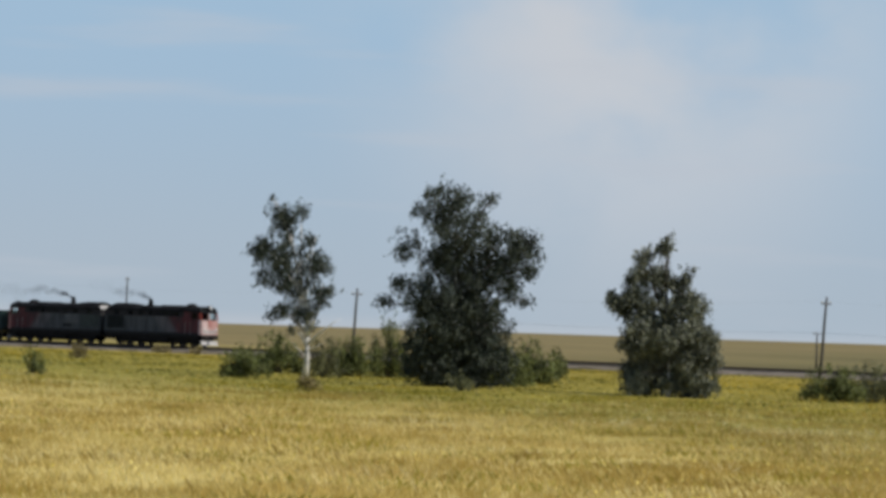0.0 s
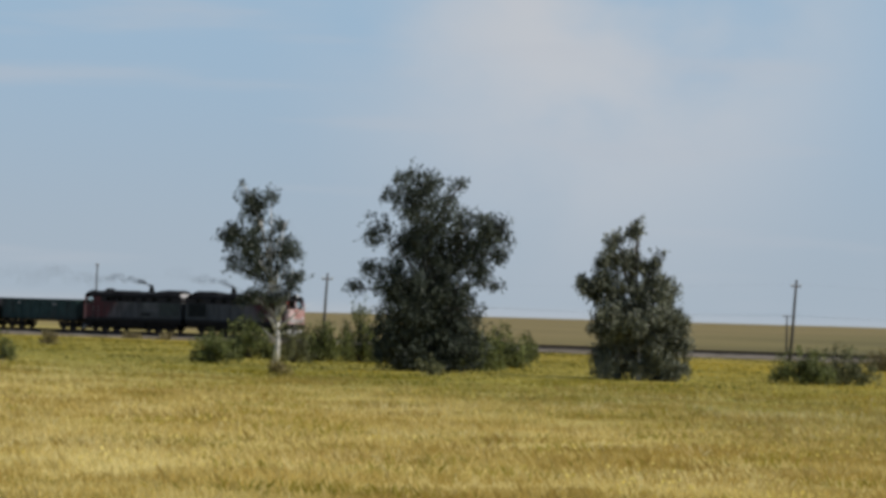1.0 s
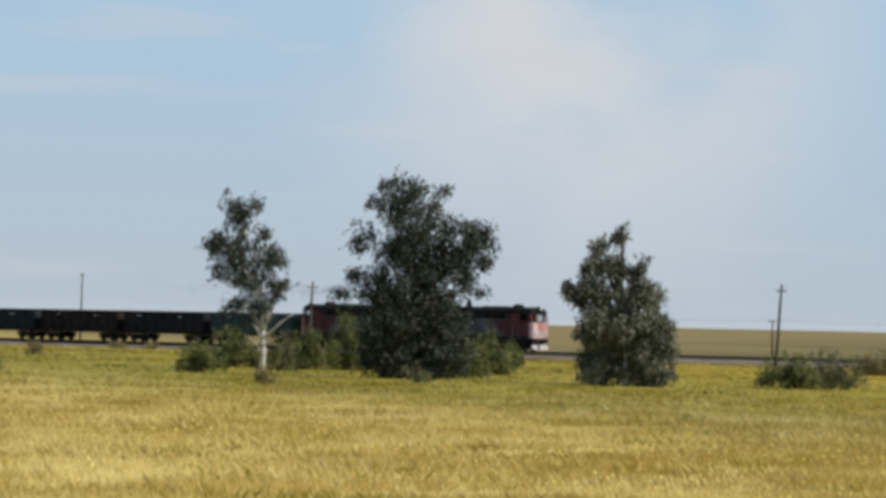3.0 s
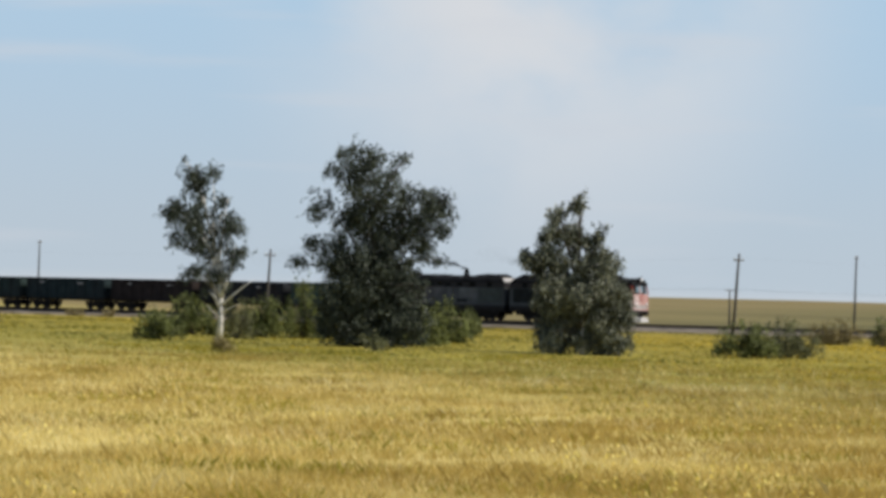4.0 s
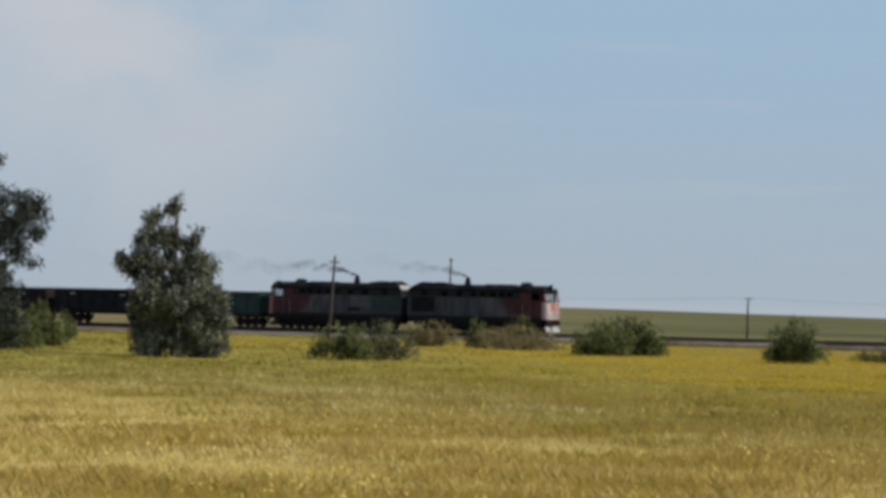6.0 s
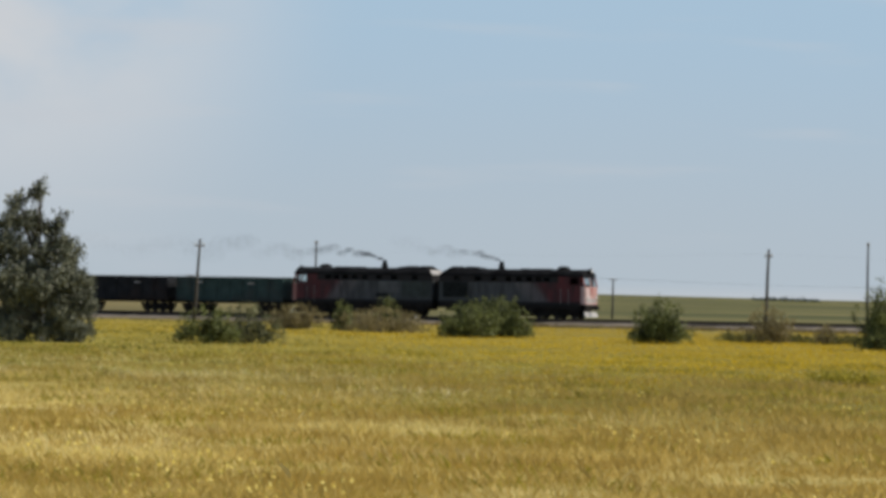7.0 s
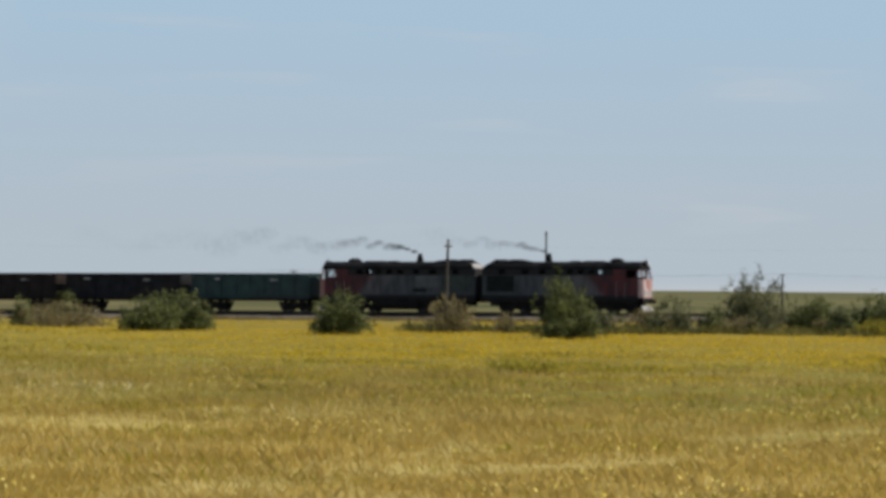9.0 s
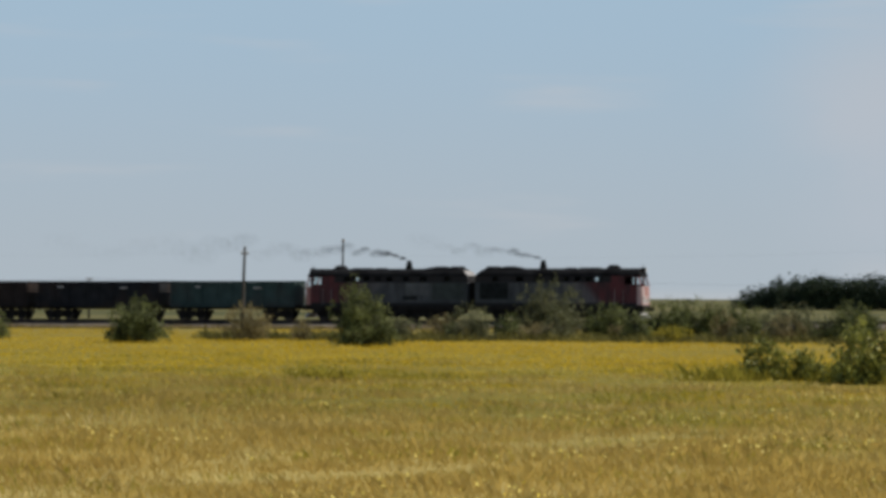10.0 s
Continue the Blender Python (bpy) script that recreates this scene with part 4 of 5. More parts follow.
# low weeds out in the field
WEEDS = [(-39.5, 113.1, 3.2, 0.26, W), (-97.6, 116.2, 0.95, 0.5, TB),
         (-41.2, 117.7, 2.9, 0.24, W)]


def build_bushes():
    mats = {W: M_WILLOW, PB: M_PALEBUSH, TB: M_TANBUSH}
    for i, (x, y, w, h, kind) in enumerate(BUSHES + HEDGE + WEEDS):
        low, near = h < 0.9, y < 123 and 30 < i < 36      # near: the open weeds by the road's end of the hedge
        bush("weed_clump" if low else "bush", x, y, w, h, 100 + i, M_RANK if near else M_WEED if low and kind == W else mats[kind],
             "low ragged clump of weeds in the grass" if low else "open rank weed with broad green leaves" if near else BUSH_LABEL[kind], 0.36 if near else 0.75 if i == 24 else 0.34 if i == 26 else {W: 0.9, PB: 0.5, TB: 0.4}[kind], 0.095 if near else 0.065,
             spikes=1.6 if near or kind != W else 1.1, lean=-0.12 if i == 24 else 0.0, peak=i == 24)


def woods(name, az, r, heights, seed, label, leaf):
    """A far wood as one ragged mass of leaf clumps."""
    rng = np.random.default_rng(seed)
    lobes = []
    for a in np.arange(az[0], az[1], 0.17 * 950 / r):
        k = (a - az[0]) / (az[1] - az[0])
        for row in range(3):
            aa, rr = math.radians(a + rng.uniform(-0.1, 0.1)), r + row * 9
            h = float(np.interp(k, *heights)) * rng.uniform(0.75, 1.08)
            x, y = math.sin(aa) * rr, math.cos(aa) * rr
            g = float(ground_z(x, y))
            wd = h * 0.27
            lobes += [(x, y, g + h * 0.68, wd, wd, h * 0.33), (x, y, g + h * 0.3, wd * 1.2, wd, h * 0.32)]
    V, F, C = foliage(rng, lobes, 6.0 * (0.35 / leaf) ** 2, 6, leaf, 0.0, knot=0.8)
    return tagged(soup(name, V, F, M_FARWOOD), label, "woods", kind="stuff")


# ---------------------------------------------------------------- poles and wires
def pole(x, y, top, lean_x, arms, label, seed, radius=0.13):
    rng = random.Random(seed)
    g = float(ground_z(x, y))
    h = top - g
    root = new("telegraph_pole")
    root.matrix_world = pose(x, y, g, 0, lean_x, 0)
    bm = bmesh.new()
    tube(bm, [(0, 0, -0.4), (0.02, 0, h * 0.35), (-0.015, 0.01, h * 0.7), (0, 0, h)], [radius * 1.15, radius, radius * 0.85, radius * 0.7], 9)
    part("shaft", bm, M_POLE, root, "weathered grey wooden shaft", smooth=True)
    spots = []
    for z, half in arms:
        bm = box(bmesh.new(), -0.05, 0.05, -half, half, h - z - 0.06, h - z + 0.06, 0.012)
        part("crossarm", bm, M_POLE, root)
        for s in (-0.9, 0.9) if half < 1.3 else (-0.92, -0.4, 0.4, 0.92):
            bm = bmesh.new()
            drum(bm, Matrix.Translation((0, s * half, h - z + 0.16)), 0.05, 0.035, 0.16, 8)
            drum(bm, Matrix.Translation((0, s * half, h - z + 0.09)), 0.018, 0.018, 0.1, 6)
            part("insulator", bm, M_PORCELAIN, root)
            spots.append(root.matrix_world @ Vector((0, s * half, h - z + 0.2)))
    if lean_x > 1:
        bm = box(bmesh.new(), -0.16, -0.02 - radius, -0.09, 0.09, -0.3, 1.5, 0.015)
        part("stub", bm, M_CONCRETE, root, "concrete stub strapped to the pole")
    tagged(root, label, "telegraph pole", "poles along the railway")
    return spots


def wire(ends, sag, r=0.012):
    bm = bmesh.new()
    for a, b in zip(ends, ends[1:]):
        tube(bm, [a.lerp(b, k / 10) - Vector((0, 0, sag * 4 * (k / 10) * (1 - k / 10))) for k in range(11)], [r] * 11, 4)
    return tagged(part("overhead_wire", bm, M_WIRE), "thin dark wire strung from pole to pole", "wire", "wires along the railway")


def build_poles():
    front = [(-236.0, 6.7, 2.0), (-186.45, 6.6, 3.0), (-136.55, 7.06, 3.4), (-86.2, 6.9, 1.6), (-36.3, 7.1, 1.0)]
    rows = [pole(x, 228, top, ln, [(0.55, 0.75)], "leaning wooden telegraph pole with a short crossarm", i) for i, (x, top, ln) in enumerate(front)]
    for k in range(2):
        wire([r[k] for r in rows], 0.5, 0.0013)
    back = [(-343.0, 8.1, 0.5), (-283.1, 8.17, 0.6), (-223.6, 8.15, 0.4), (-164.75, 8.25, 0.6), (-102.8, 8.86, 0.0), (-42.0, 8.9, 0.2)]
    rows = [pole(x, 300, top, ln, [(0.25, 0.35)], "tall slim pole standing upright beyond the track", 20 + i, 0.12) for i, (x, top, ln) in enumerate(back)]
    cross = [(-331.0, 4.9, 0.3), (-258.2, 4.81, -0.5), (-186.4, 5.47, 0.3), (-112.8, 5.49, 0.2), (-40.0, 5.5, 0.0)]
    rows = [pole(x, 430, top, ln, [(0.12, 1.4)], "low pole with a wide crossarm in the far field", 40 + i, 0.15) for i, (x, top, ln) in enumerate(cross)]
    for k in (0, 3):
        wire([r[k] for r in rows], 0.6, 0.01)


def marker_post():
    x, y = -139.6, 274.5
    root = new("marker_post")
    root.matrix_world = pose(x, y, rail_z(x) - 0.62, 0, 2, 8)
    bm = box(bmesh.new(), -0.11, 0.11, -0.09, 0.09, -0.2, 0.62, 0.02)
    part("post", bm, M_PORCELAIN, root, "whitewashed post")
    bm = box(bmesh.new(), -0.115, 0.115, -0.095, 0.095, 0.42, 0.5)
    part("band", bm, M_ROOF, root, "black painted band")
    return tagged(root, "small whitewashed marker post beside the track", "post")


# ---------------------------------------------------------------- train
WHEELS = []          # wheelsets with their bogie-space place and radius, turned in motions()
VEHICLES = []        # things with their distance behind the front coupler and facing


def bogie(parent, x, axles, base, radius, label):
    bm = bmesh.new()
    half = base / 2 + radius + 0.15
    for y in (-1.02, 1.02):
        prism(bm, [(y - 0.07, radius - 0.26), (y + 0.07, radius - 0.26), (y + 0.07, radius + 0.42), (y - 0.07, radius + 0.42)], lambda z: -half + (radius + 0.42 - z) * 0.5, lambda z: half - (radius + 0.42 - z) * 0.5)
        for i in range(axles):
            ax = -base / 2 + base * i / (axles - 1)
            box(bm, ax - 0.17, ax + 0.17, y - 0.13, y + 0.13, radius - 0.17, radius + 0.16, 0.03)
        for i in range(axles - 1):
            ax = -base / 2 + base * (i + 0.5) / (axles - 1)
            box(bm, ax - 0.22, ax + 0.22, y - 0.09, y + 0.09, radius - 0.22, radius + 0.1, 0.02)
            for s in (-0.12, 0.12):
                drum(bm, Matrix.Translation((ax + s, y, radius + 0.38)), 0.09, 0.09, 0.3, 8)
    box(bm, -0.35, 0.35, -1.1, 1.1, radius + 0.05, radius + 0.35, 0.04)
    b = part("bogie", bm, M_UNDER, parent, label, at=(x, 0, 0))
    for i in range(axles):
        ax = -base / 2 + base * i / (axles - 1)
        bm = bmesh.new()
        side = Matrix.Rotation(radians(90), 4, "X")
        drum(bm, side, 0.08, 0.08, 2.2, 10)
        for y in (-0.79, 0.79):
            drum(bm, Matrix.Translation((0, y, 0)) @ side, radius, radius, 0.13, 24)
            drum(bm, Matrix.Translation((0, y * 0.93, 0)) @ side, radius + 0.03, radius + 0.03, 0.03, 24)
            for k in range(6):
                box(bm, 0.25, 0.29, y * 1.07 - 0.02, y * 1.07 + 0.02, -0.05, 0.05)
                bmesh.ops.rotate(bm, verts=bm.verts[-8:], cent=(0, 0, 0), matrix=Matrix.Rotation(k * math.pi / 3, 3, "Y"))
        w = part("wheelset", bm, M_WHEEL, b, "steel wheels on an axle", at=(ax, 0, radius))
        WHEELS.append((w, ax, radius, parent))


def coupler(parent, x, sgn):
    bm = bmesh.new()
    box(bm, min(x, x + sgn * 0.6), max(x, x + sgn * 0.6), -0.1, 0.1, 0.96, 1.16, 0.02)
    box(bm, min(x + sgn * 0.5, x + sgn * 0.84), max(x + sgn * 0.5, x + sgn * 0.84), -0.2, 0.2, 0.9, 1.22, 0.05)
    part("coupler", bm, M_UNDER, parent)


def loco_section(label):
    """One section of a diesel locomotive; the cab is at +x, the rail top at z = 0."""
    root = new("locomotive")
    # underframe, tanks and steps
    bm = bmesh.new()
    box(bm, -8.1, 7.45, -1.45, 1.45, 0.9, 1.42, 0.04)
    part("underframe", bm, M_UNDER, root)
    bm = bmesh.new()
    prism(bm, [(-1.35, 1.1), (-1.42, 0.6), (-1.1, 0.2), (1.1, 0.2), (1.42, 0.6), (1.35, 1.1)], -2.35, 2.1)
    part("fuel_tank", bm, M_UNDER, root)
    for x in (-6.9, 6.5):
        for y in (-1.28, 1.28):
            bm = box(bmesh.new(), x - 0.45, x + 0.45, y - 0.15, y + 0.15, 0.6, 1.1, 0.04)
            part("battery_box", bm, M_UNDER, root)
    bogie(root, 4.3, 3, 3.7, 0.525, "three-axle bogie in greasy black")
    bogie(root, -4.3, 3, 3.7, 0.525, "three-axle bogie in greasy black")
    coupler(root, 7.5, 1)
    coupler(root, -7.9, -1)
    # sides with real window openings: a lower wall, posts between the windows and a cornice
    lights = [(-6.2, 0.5), (-3.9, 0.62), (-2.2, 0.5), (-0.6, 0.5), (0.5, 0.5), (1.6, 0.6), (2.6, 0.5), (3.5, 0.6), (6.4, 0.85)]
    for y in (-1.5, 1.5):
        y0, y1 = (y, y + 0.05) if y < 0 else (y - 0.05, y)
        bm = bmesh.new()
        box(bm, -8.1, 7.1, y0, y1, 1.3, 3.3)
        edge = -8.1
        for q, w in lights:
            box(bm, edge, q - w / 2, y0, y1, 3.3, 4.05)
            lo = 3.3 if q > 6 else 3.6
            if lo > 3.3:
                box(bm, q - w / 2, q + w / 2, y0, y1, 3.3, lo)
            box(bm, q - w / 2, q + w / 2, y0, y1, 3.95, 4.05)
            edge = q + w / 2
        box(bm, edge, 7.1, y0, y1, 3.3, 4.05)
        part("side_wall", bm, M_LIVERY, root, "dirty red and grey painted side")
        for q, w in lights:
            lo = 3.3 if q > 6 else 3.6
            yc = y + (0.02 if y < 0 else -0.02)
            bm = box(bmesh.new(), q - w / 2, q + w / 2, yc - 0.006, yc + 0.006, lo, 3.95)
            pane = part("window", bm, M_GLASS, root)
            bm = bmesh.new()
            s = -1 if y < 0 else 1
            a0, a1 = sorted((y, y + s * 0.025))
            for bx in ((q - w / 2 - 0.05, q - w / 2, lo - 0.05, 4.0), (q + w / 2, q + w / 2 + 0.05, lo - 0.05, 4.0), (q - w / 2, q + w / 2, lo - 0.05, lo), (q - w / 2, q + w / 2, 3.95, 4.0)):
                box(bm, bx[0], bx[1], a0, a1, bx[2], bx[3])
            part("window_frame", bm, M_ROOF, pane)
        # ribs, doors, panels
        s = -1 if y < 0 else 1
        a0, a1 = sorted((y, y + s * 0.03))
        for q in (-7.2, -4.7, -1.4, 2.1, 4.6, 5.9):
            bm = box(bmesh.new(), q - 0.03, q + 0.03, a0, a1, 1.45, 3.5)
            part("rib", bm, M_LIVERY, root)
        bm = box(bmesh.new(), 5.1, 5.75, a0, a1, 1.5, 3.5, 0.01)
        door = part("door", bm, M_LIVERY, root)
        for q in (5.02, 5.84):
            bm = bmesh.new()
            tube(bm, [(q, y + s * 0.09, 1.4), (q, y + s * 0.09, 2.9)], [0.018, 0.018], 6)
            part("handrail", bm, M_NOSE, door)
        bm = bmesh.new()
        for k in range(4):
            box(bm, 5.15, 5.7, *sorted((y * 0.93, y * 1.0)), 0.35 + k * 0.24, 0.38 + k * 0.24)
        part("steps", bm, M_UNDER, root)
    # radiator shutters on one flank, a pale panel on the other
    bm = box(bmesh.new(), -7.7, -5.0, -1.535, -1.502, 1.95, 3.42, 0.01)
    shut = part("radiator_shutter", bm, M_LOUVRE, root, "dark slatted radiator shutter")
    for k in range(11):
        bm = box(bmesh.new(), -7.62, -5.08, -1.565, -1.537, 2.02 + k * 0.125, 2.09 + k * 0.125)
        part("slat", bm, M_LOUVRE, shut)
    bm = box(bmesh.new(), -4.4, -2.2, 1.502, 1.53, 2.3, 3.4, 0.01)
    part("side_panel", bm, M_PANEL, root, "paler grey repair panel")
    bm = box(bmesh.new(), -7.9, -4.78, 1.502, 1.53, 1.95, 3.42, 0.01)
    part("radiator_panel", bm, M_GREENPANEL, root, "dark grey-green radiator panel")
    bm = box(bmesh.new(), -3.3, -1.9, 1.532, 1.55, 1.9, 2.2, 0.01)
    part("vent", bm, M_LOUVRE, root, "dark vent")
    # roof: sooty and rounded, higher over the radiators
    roof = [(-1.53, 4.05), (-1.5, 4.3), (-1.2, 4.58), (-0.6, 4.72), (0, 4.76), (0.6, 4.72), (1.2, 4.58), (1.5, 4.3), (1.53, 4.05)]
    bm = prism(bmesh.new(), roof, lambda z: -8.15 + (z - 4.05) * 1.0, 7.25)
    roof_ob = part("roof", bm, M_ROOF, root, "sooty black rounded roof")
    hump = [(-1.2, 4.55), (-1.0, 4.82), (-0.5, 4.9), (0.5, 4.9), (1.0, 4.82), (1.2, 4.55)]
    bm = prism(bmesh.new(), hump, lambda z: -7.5 + (z - 4.5) * 0.8, lambda z: -3.2 - (z - 4.5) * 3.0)
    part("roof_hump", bm, M_ROOF, roof_ob)
    for q in (-6.8, -5.2):
        bm = bmesh.new()
        drum(bm, Matrix.Translation((q, 0, 4.92)), 0.62, 0.6, 0.08, 20)
        part("fan_grille", bm, M_LOUVRE, roof_ob)
    bm = bmesh.new()
    drum(bm, Matrix.Translation((4.6, 0, 4.85)), 0.75, 0.5, 0.3, 16)
    drum(bm, Matrix.Translation((4.6, 0, 5.02)), 0.42, 0.36, 0.1, 12)
    part("roof_vent", bm, M_ROOF, roof_ob, "low round roof ventilator")
    for q in (0.6, 1.9, 2.9):
        bm = box(bmesh.new(), q - 0.4, q + 0.4, -0.5, 0.5, 4.72, 4.83, 0.03)
        part("roof_hatch", bm, M_ROOF, roof_ob)
    bm = bmesh.new()
    drum(bm, Matrix.Translation((-2.06, 0, 5.0)), 0.36, 0.24, 0.55, 14)
    drum(bm, Matrix.Translation((-2.06, 0, 5.36)), 0.2, 0.22, 0.3, 14)
    part("exhaust_stack", bm, M_ROOF, root, "soot-black exhaust stack")
    # inner end: slanted cap with sunlight put into its pale colour, wall and gangway
    bm = prism(bmesh.new(), [(-1.46, 4.1), (1.46, 4.1), (1.38, 4.35), (1.1, 4.56), (-1.1, 4.56), (-1.38, 4.35)], lambda z: -8.2 + (z - 4.05) * 1.0, lambda z: -8.165 + (z - 4.05) * 1.0)
    part("sunlit_end_cap", bm, M_NOSE, roof_ob, "slanted roof end, painted pale to look sunlit")
    bm = box(bmesh.new(), -8.14, -8.1, -1.5, 1.5, 1.3, 4.1)
    part("end_wall", bm, M_LIVERY, root)
    bm = box(bmesh.new(), -8.48, -8.14, -0.6, 0.6, 1.3, 3.5, 0.05)
    part("gangway", bm, M_UNDER, root, "black rubber gangway bellows")
    # cab nose: upright foot, raked windscreen
    rake = lambda z: 7.6 if z < 3.0 else 7.6 - (z - 3.0) * 0.3
    bm = prism(bmesh.new(), [(-1.5, 1.42), (1.5, 1.42), (1.5, 3.12), (-1.5, 3.12)], 7.1, rake)
    bmesh.ops.bevel(bm, geom=[ed for ed in bm.edges if abs((ed.verts[0].co - ed.verts[1].co).z) > 1 and ed.verts[0].co.x > 7.3], offset=0.12, segments=3, affect="EDGES")
    nose = part("nose", bm, M_FACE, root, "sunlit pale and red locomotive nose")
    bm = prism(bmesh.new(), [(-0.32, 2.3), (0.32, 2.3), (0.45, 3.05), (-0.45, 3.05)], 7.57, 7.615)
    part("nose_panel", bm, M_FADED, nose, "faded red panel in the middle of the nose")
    bm = prism(bmesh.new(), [(-1.2, 1.62), (1.2, 1.62), (1.2, 1.95), (-1.2, 1.95)], 7.57, 7.618)
    part("nose_band", bm, M_NOSE, nose, "pale band across the nose")
    bm = box(bmesh.new(), 7.15, 7.62, -1.45, 1.45, 0.88, 1.415, 0.03)
    part("buffer_beam", bm, M_UNDER, root, "black buffer beam")
    for y0, y1 in ((-1.5, -1.38), (-0.07, 0.07), (1.38, 1.5)):
        bm = prism(bmesh.new(), [(y0, 3.12), (y1, 3.12), (y1, 4.0), (y0, 4.0)], lambda z: rake(z) - 0.12, rake)
        part("screen_pillar", bm, M_FACE if abs(y0) < 1 else M_RED, nose)
    for y0, y1 in ((-1.38, -0.07), (0.07, 1.38)):
        bm = prism(bmesh.new(), [(y0, 3.12), (y1, 3.12), (y1, 4.0), (y0, 4.0)], lambda z: rake(z) - 0.07, lambda z: rake(z) - 0.05)
        part("windscreen", bm, M_GLASS, nose, "raked windscreen pane")
    bm = prism(bmesh.new(), [(-1.5, 4.0), (1.5, 4.0), (1.45, 4.3), (0.9, 4.6), (-0.9, 4.6), (-1.45, 4.3)], 7.05, lambda z: rake(z) + 0.1)
    part("cab_brow", bm, M_ROOF, nose, "dark brow over the windscreen")
    bm = bmesh.new()
    drum(bm, Matrix.Translation((7.4, 0, 4.62)) @ Matrix.Rotation(radians(90), 4, "Y"), 0.24, 0.2, 0.4, 14)
    part("headlight", bm, M_ROOF, nose)
    bm = bmesh.new()
    drum(bm, Matrix.Translation((7.61, 0, 4.62)) @ Matrix.Rotation(radians(90), 4, "Y"), 0.17, 0.17, 0.03, 14)
    part("lens", bm, M_LAMP, nose)
    for y in (-1.0, 1.0):
        bm = bmesh.new()
        drum(bm, Matrix.Translation((7.66, y, 2.12)) @ Matrix.Rotation(radians(90), 4, "Y"), 0.13, 0.11, 0.12, 12)
        part("marker_light", bm, M_LAMP, nose)
    bm = bmesh.new()
    tube(bm, [(7.2, 0.6, 4.6), (7.2, 0.6, 5.15)], [0.02, 0.012], 6)
    part("aerial", bm, M_ROOF, root)
    bm = prism(bmesh.new(), [(-1.45, 0.2), (1.45, 0.2), (1.4, 0.7), (-1.4, 0.7)], lambda z: 7.35 + (0.7 - z) * 0.3, lambda z: 7.45 + (0.7 - z) * 0.5)
    part("rail_guard", bm, M_NOSE, root, "pale plough plate under the nose")
    # what blocks the view through the engine room
    bm = box(bmesh.new(), -8.0, -5.3, -0.9, 0.9, 1.42, 4.04, 0.1)
    box(bm, -4.6, -0.9, -0.5, 0.5, 1.42, 4.04, 0.1)
    box(bm, -0.5, 1.2, -0.8, 0.8, 1.42, 4.04, 0.1)
    box(bm, 1.5, 2.6, -0.4, 0.4, 1.42, 4.04, 0.1)
    box(bm, 3.2, 4.4, -0.4, 0.4, 1.42, 4.04, 0.1)
    box(bm, 4.4, 4.5, -1.44, 1.44, 1.42, 4.04)
    part("engine", bm, M_ENGINE, root)
    return tagged(root, label, "locomotive", "locomotive sections")


def gondola(paint, label, seed):
    """A four-axle open wagon, 13.92 m over the couplers."""
    rng = random.Random(seed)
    root = new("gondola_wagon")
    L, y = 6.22, 1.5
    bm = box(bmesh.new(), -6.4, 6.4, -0.3, 0.3, 0.95, 1.3, 0.03)
    part("centre_sill", bm, M_UNDER, root)
    bm = box(bmesh.new(), -L, L, -1.45, 1.45, 1.3, 1.38)
    part("floor_plate", bm, M_UNDER, root)
    for s in (-1, 1):
        a = sorted((s * y, s * (y - 0.05)))
        wall = part("side_wall", box(bmesh.new(), -L, L, a[0], a[1], 1.38, 3.5), paint, root)
        o = sorted((s * y, s * (y + 0.09)))
        for k in range(9):
            x = -L + 0.1 + (2 * L - 0.2) * k / 8
            bm = prism(bmesh.new(), [(o[0], 1.25), (o[1], 1.3), (o[1], 3.4), (o[0], 3.5)], x - 0.07, x + 0.07)
            part("rib", bm, paint, wall)
        part("top_rail", box(bmesh.new(), -L - 0.03, L + 0.03, *sorted((s * (y - 0.06), s * (y + 0.1))), 3.5, 3.62, 0.02), paint, wall)
        part("bottom_rail", box(bmesh.new(), -L, L, *sorted((s * (y - 0.02), s * (y + 0.12))), 1.18, 1.34, 0.02), paint, wall)
        # stencilled marks that cannot be read
        for x, w, z in ((rng.uniform(-4.4, -3.6), 0.7, 3.0), (rng.uniform(1.2, 2.4), 0.9, 2.9)):
            bm = box(bmesh.new(), x, x + w, *sorted((s * y, s * (y + 0.006))), z, z + 0.16)
            part("stencil_bar", bm, M_NOSE, wall, "pale stencilled marking")
    for s in (-1, 1):
        a = sorted((s * L, s * (L - 0.06)))
        end = part("end_wall", box(bmesh.new(), a[0], a[1], -1.45, 1.45, 1.38, 3.5), paint, root)
        for z in (1.7, 2.3, 2.9):
            part("end_rib", box(bmesh.new(), *sorted((s * L, s * (L + 0.08))), -1.42, 1.42, z, z + 0.14, 0.02), paint, end)
        part("end_rail", box(bmesh.new(), *sorted((s * (L - 0.08), s * (L + 0.1))), -1.42, 1.42, 3.5, 3.64, 0.02), paint, end)
        bogie(root, s * 4.33, 2, 1.85, 0.475, "two-axle wagon bogie")
        coupler(root, s * 6.1, s)
    for k in range(6):
        x = -3.1 + k * 1.24
        for s in (-1, 1):
            bm = prism(bmesh.new(), [(s * 0.35, 1.3), (s * 1.4, 1.28), (s * 1.38, 1.22), (s * 0.4, 1.16)], x - 0.5, x + 0.5)
            part("floor_hatch", bm, M_UNDER, root)
    return tagged(root, label, "freight wagon", "open wagons of the train")


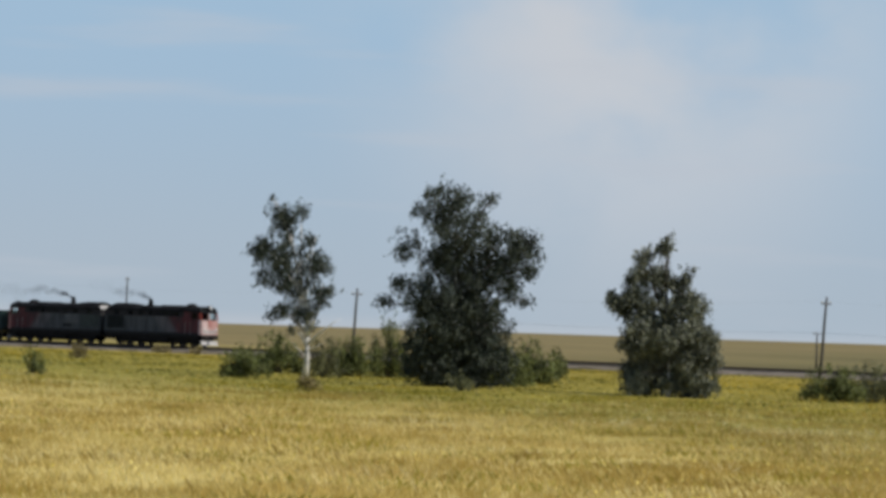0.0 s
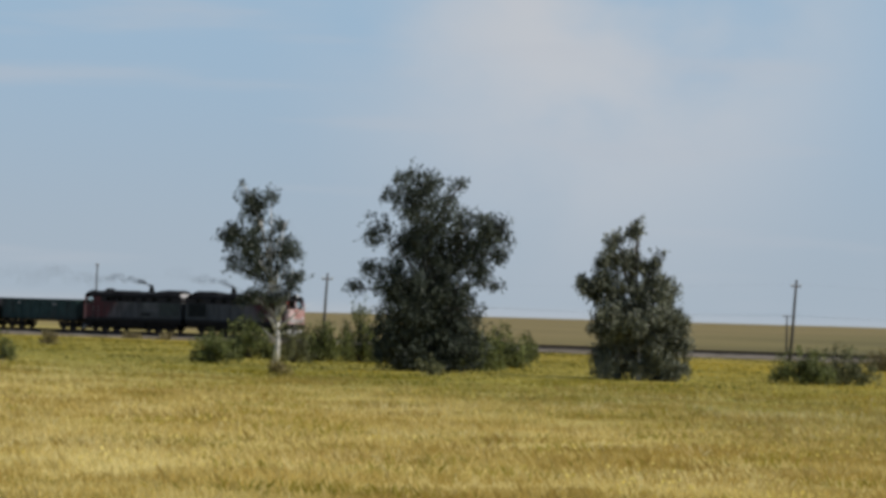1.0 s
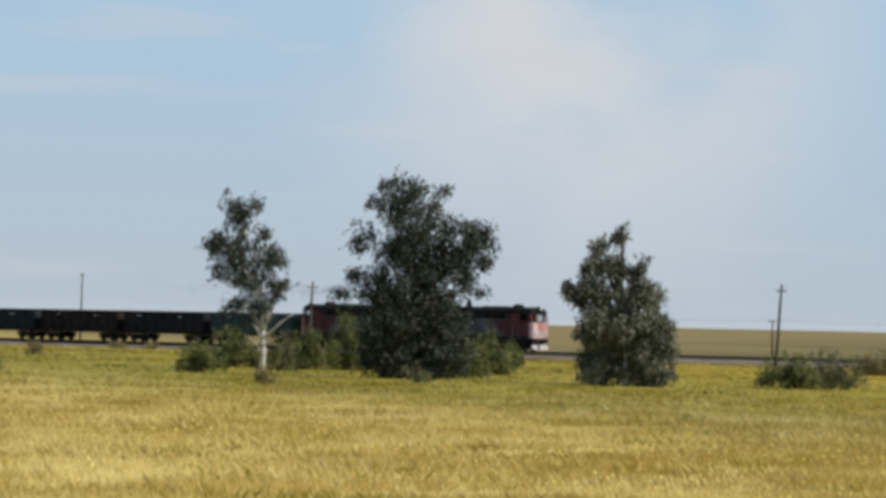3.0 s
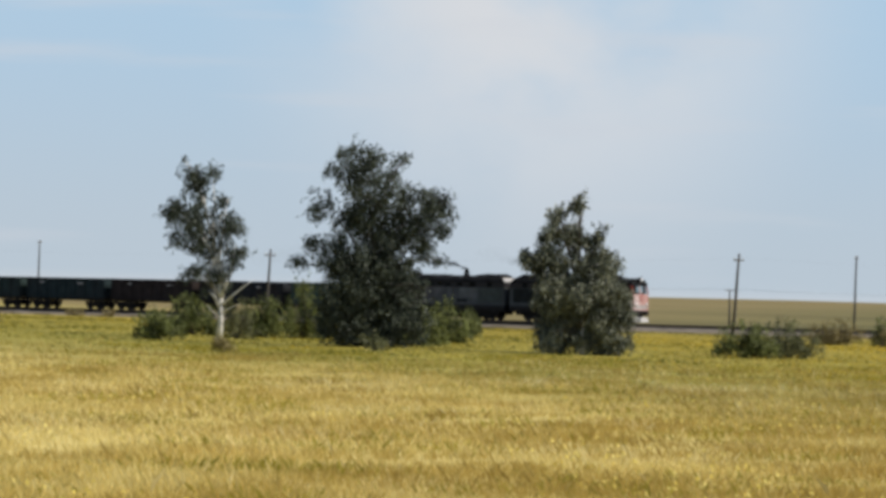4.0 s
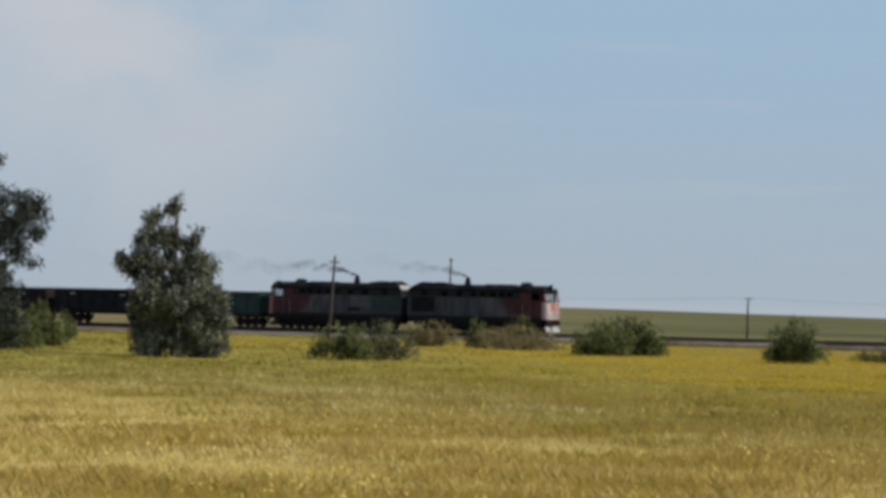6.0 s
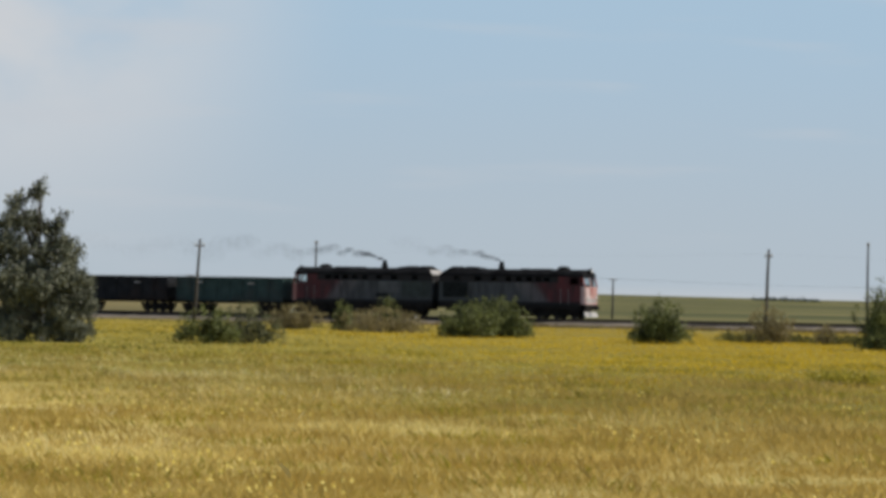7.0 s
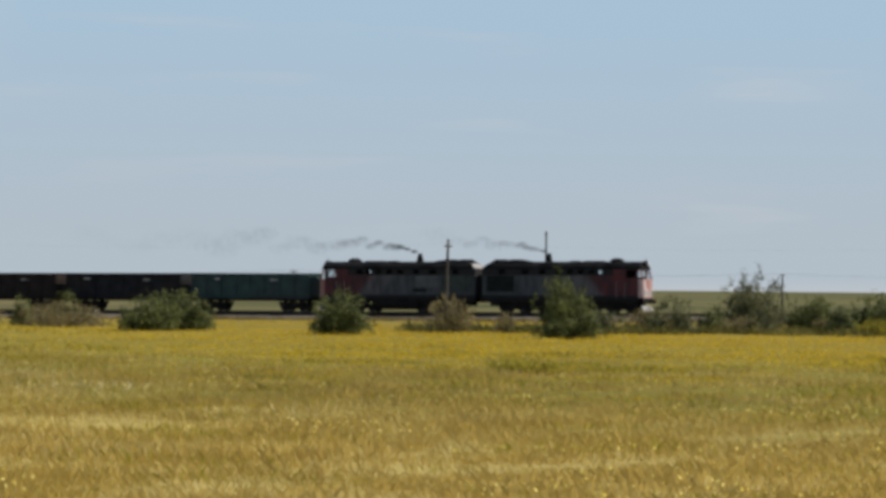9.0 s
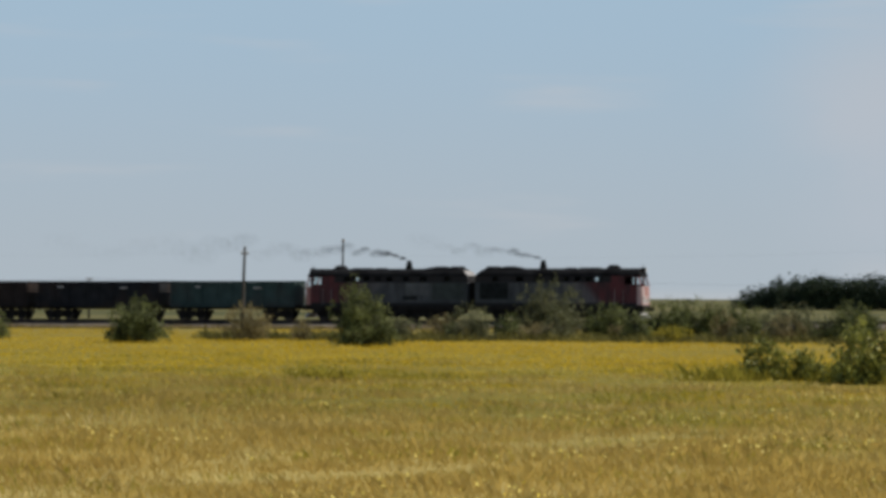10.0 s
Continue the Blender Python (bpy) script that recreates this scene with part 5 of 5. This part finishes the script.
def smoke(label, seed, reach=15.0, strength=1.0):
    """A thin trail of exhaust behind a stack, in soft puffs that grow and thin out; the stack is at the origin."""
    rng = random.Random(seed)
    root = new("exhaust_smoke")
    x, i = -0.12, 0
    while -x < reach:
        k = -x / reach
        r = min(1.5, 0.2 + 0.11 * -x) * rng.uniform(0.7, 1.3)
        z = 0.12 + 0.85 * (1 - math.exp(x / 2.5)) + rng.uniform(-0.35, 0.9) * min(1.6, -x * 0.12)
        bm = bmesh.new()
        bmesh.ops.create_icosphere(bm, subdivisions=3, radius=1.0)
        for v in bm.verts:
            v.co *= 1 + 0.45 * noise.noise(v.co * 1.7 + Vector((i * 3.1, seed, 0)))
            v.co = Vector((v.co.x * r * 1.45, v.co.y * r * 0.8, v.co.z * r * 0.72))
        haze_mat = haze("exhaust_haze", 0.05, strength * (0.95 * math.exp(x / 3.2) + 0.3 * math.exp(x / 14.0)) * rng.uniform(0.55, 1.15))
        puff = part("puff", bm, haze_mat, root, at=(x, rng.uniform(-0.3, 0.3) * (1 + 2 * k), z), smooth=True)
        PUFFS.append((puff, puff.location.copy(), 0.4 + 3.0 * k, rng.uniform(-20, 20)))
        x -= r * rng.uniform(1.0, 1.4) * (1 + 0.4 * min(1, -x / 8))
        i += 1
    return tagged(root, label, "smoke", "exhaust trails of the train")


PUFFS = []


def build_train():
    front = loco_section("leading red and grey diesel locomotive section, grimy")
    VEHICLES.append((front, 8.5, False))
    rear = loco_section("trailing red and grey diesel locomotive section, reversed")
    VEHICLES.append((rear, 25.5, True))
    looks = ["open freight wagon in faded teal paint", "open freight wagon in sooty black paint", "open freight wagon in dark brown paint",
             "open freight wagon in dark blue-green paint", "open freight wagon in dark green paint", "open freight wagon in sooty black paint",
             "open freight wagon in dark brown paint"]
    order = [0, 1, 2, 3, 4, 1, 2]
    for i, (k, text) in enumerate(zip(order, looks)):
        VEHICLES.append((gondola(WAGON_PAINTS[k], text, i), 33.6 + 13.55 * (i + 0.5), False))
    VEHICLES.append((smoke("thin dark exhaust smoke trailing from the leading stack", 4, 10.0, 0.48), 10.56, None))
    VEHICLES.append((smoke("dark exhaust smoke trailing from the second stack", 8, 34.0, 0.9), 23.6, None))


# ---------------------------------------------------------------- movement
def train_x(t):
    """Where the front coupler is along the track."""
    return -251.48 + 17.805 * t + 0.0675 * t * t


def motions():
    tilt = -math.degrees(math.atan(GRADE))
    for ob, behind, turned in VEHICLES:
        rows = []
        for k in range(21):
            t = k * 0.5
            x = train_x(t) - behind
            if turned is None:
                rows.append((t, pose(x, TRACK_Y, rail_z(x) + 5.4, 0, tilt, 0)))
            elif turned:
                rows.append((t, pose(x, TRACK_Y, rail_z(x), 0, -tilt, 180)))
            else:
                rows.append((t, pose(x, TRACK_Y, rail_z(x), 0, tilt, 0)))
        walk(ob, rows)
    turned_things = {ob for ob, _, turned in VEHICLES if turned}
    for w, ax, radius, thing in WHEELS:
        sgn = -1 if thing in turned_things else 1
        rows = []
        for k in range(301):
            t = k / 30
            rows.append((t, pose(ax, 0, radius) @ Matrix.Rotation(sgn * (train_x(t) - train_x(0)) / radius, 4, "Y")))
        walk(w, rows)
    for puff, at, drift, turn in PUFFS:
        walk(puff, [(t, pose(at.x - drift * (t - 5) / 10, at.y, at.z + 0.25 * (t - 5) / 10, 0, turn * (t - 5) / 10, 0)) for t in (0.0, 2.5, 5.0, 7.5, 10.0)])


build_ground()
build_track()
build_trees()
build_bushes()
woods("far_wood", (-11.8, -4.5), 950, ([0, 0.04, 0.09, 0.2, 1], [3.5, 6.0, 8.2, 9.2, 9.8]), 5, "dark wood on the far edge of the plain", 0.4)
woods("distant_treeline", (-20.9, -19.75), 2600, ([0, 0.4, 1], [1.2, 2.6, 1.0]), 6, "faint line of trees on the horizon", 0.6)
build_poles()
marker_post()
build_train()
build_grass()
motions()
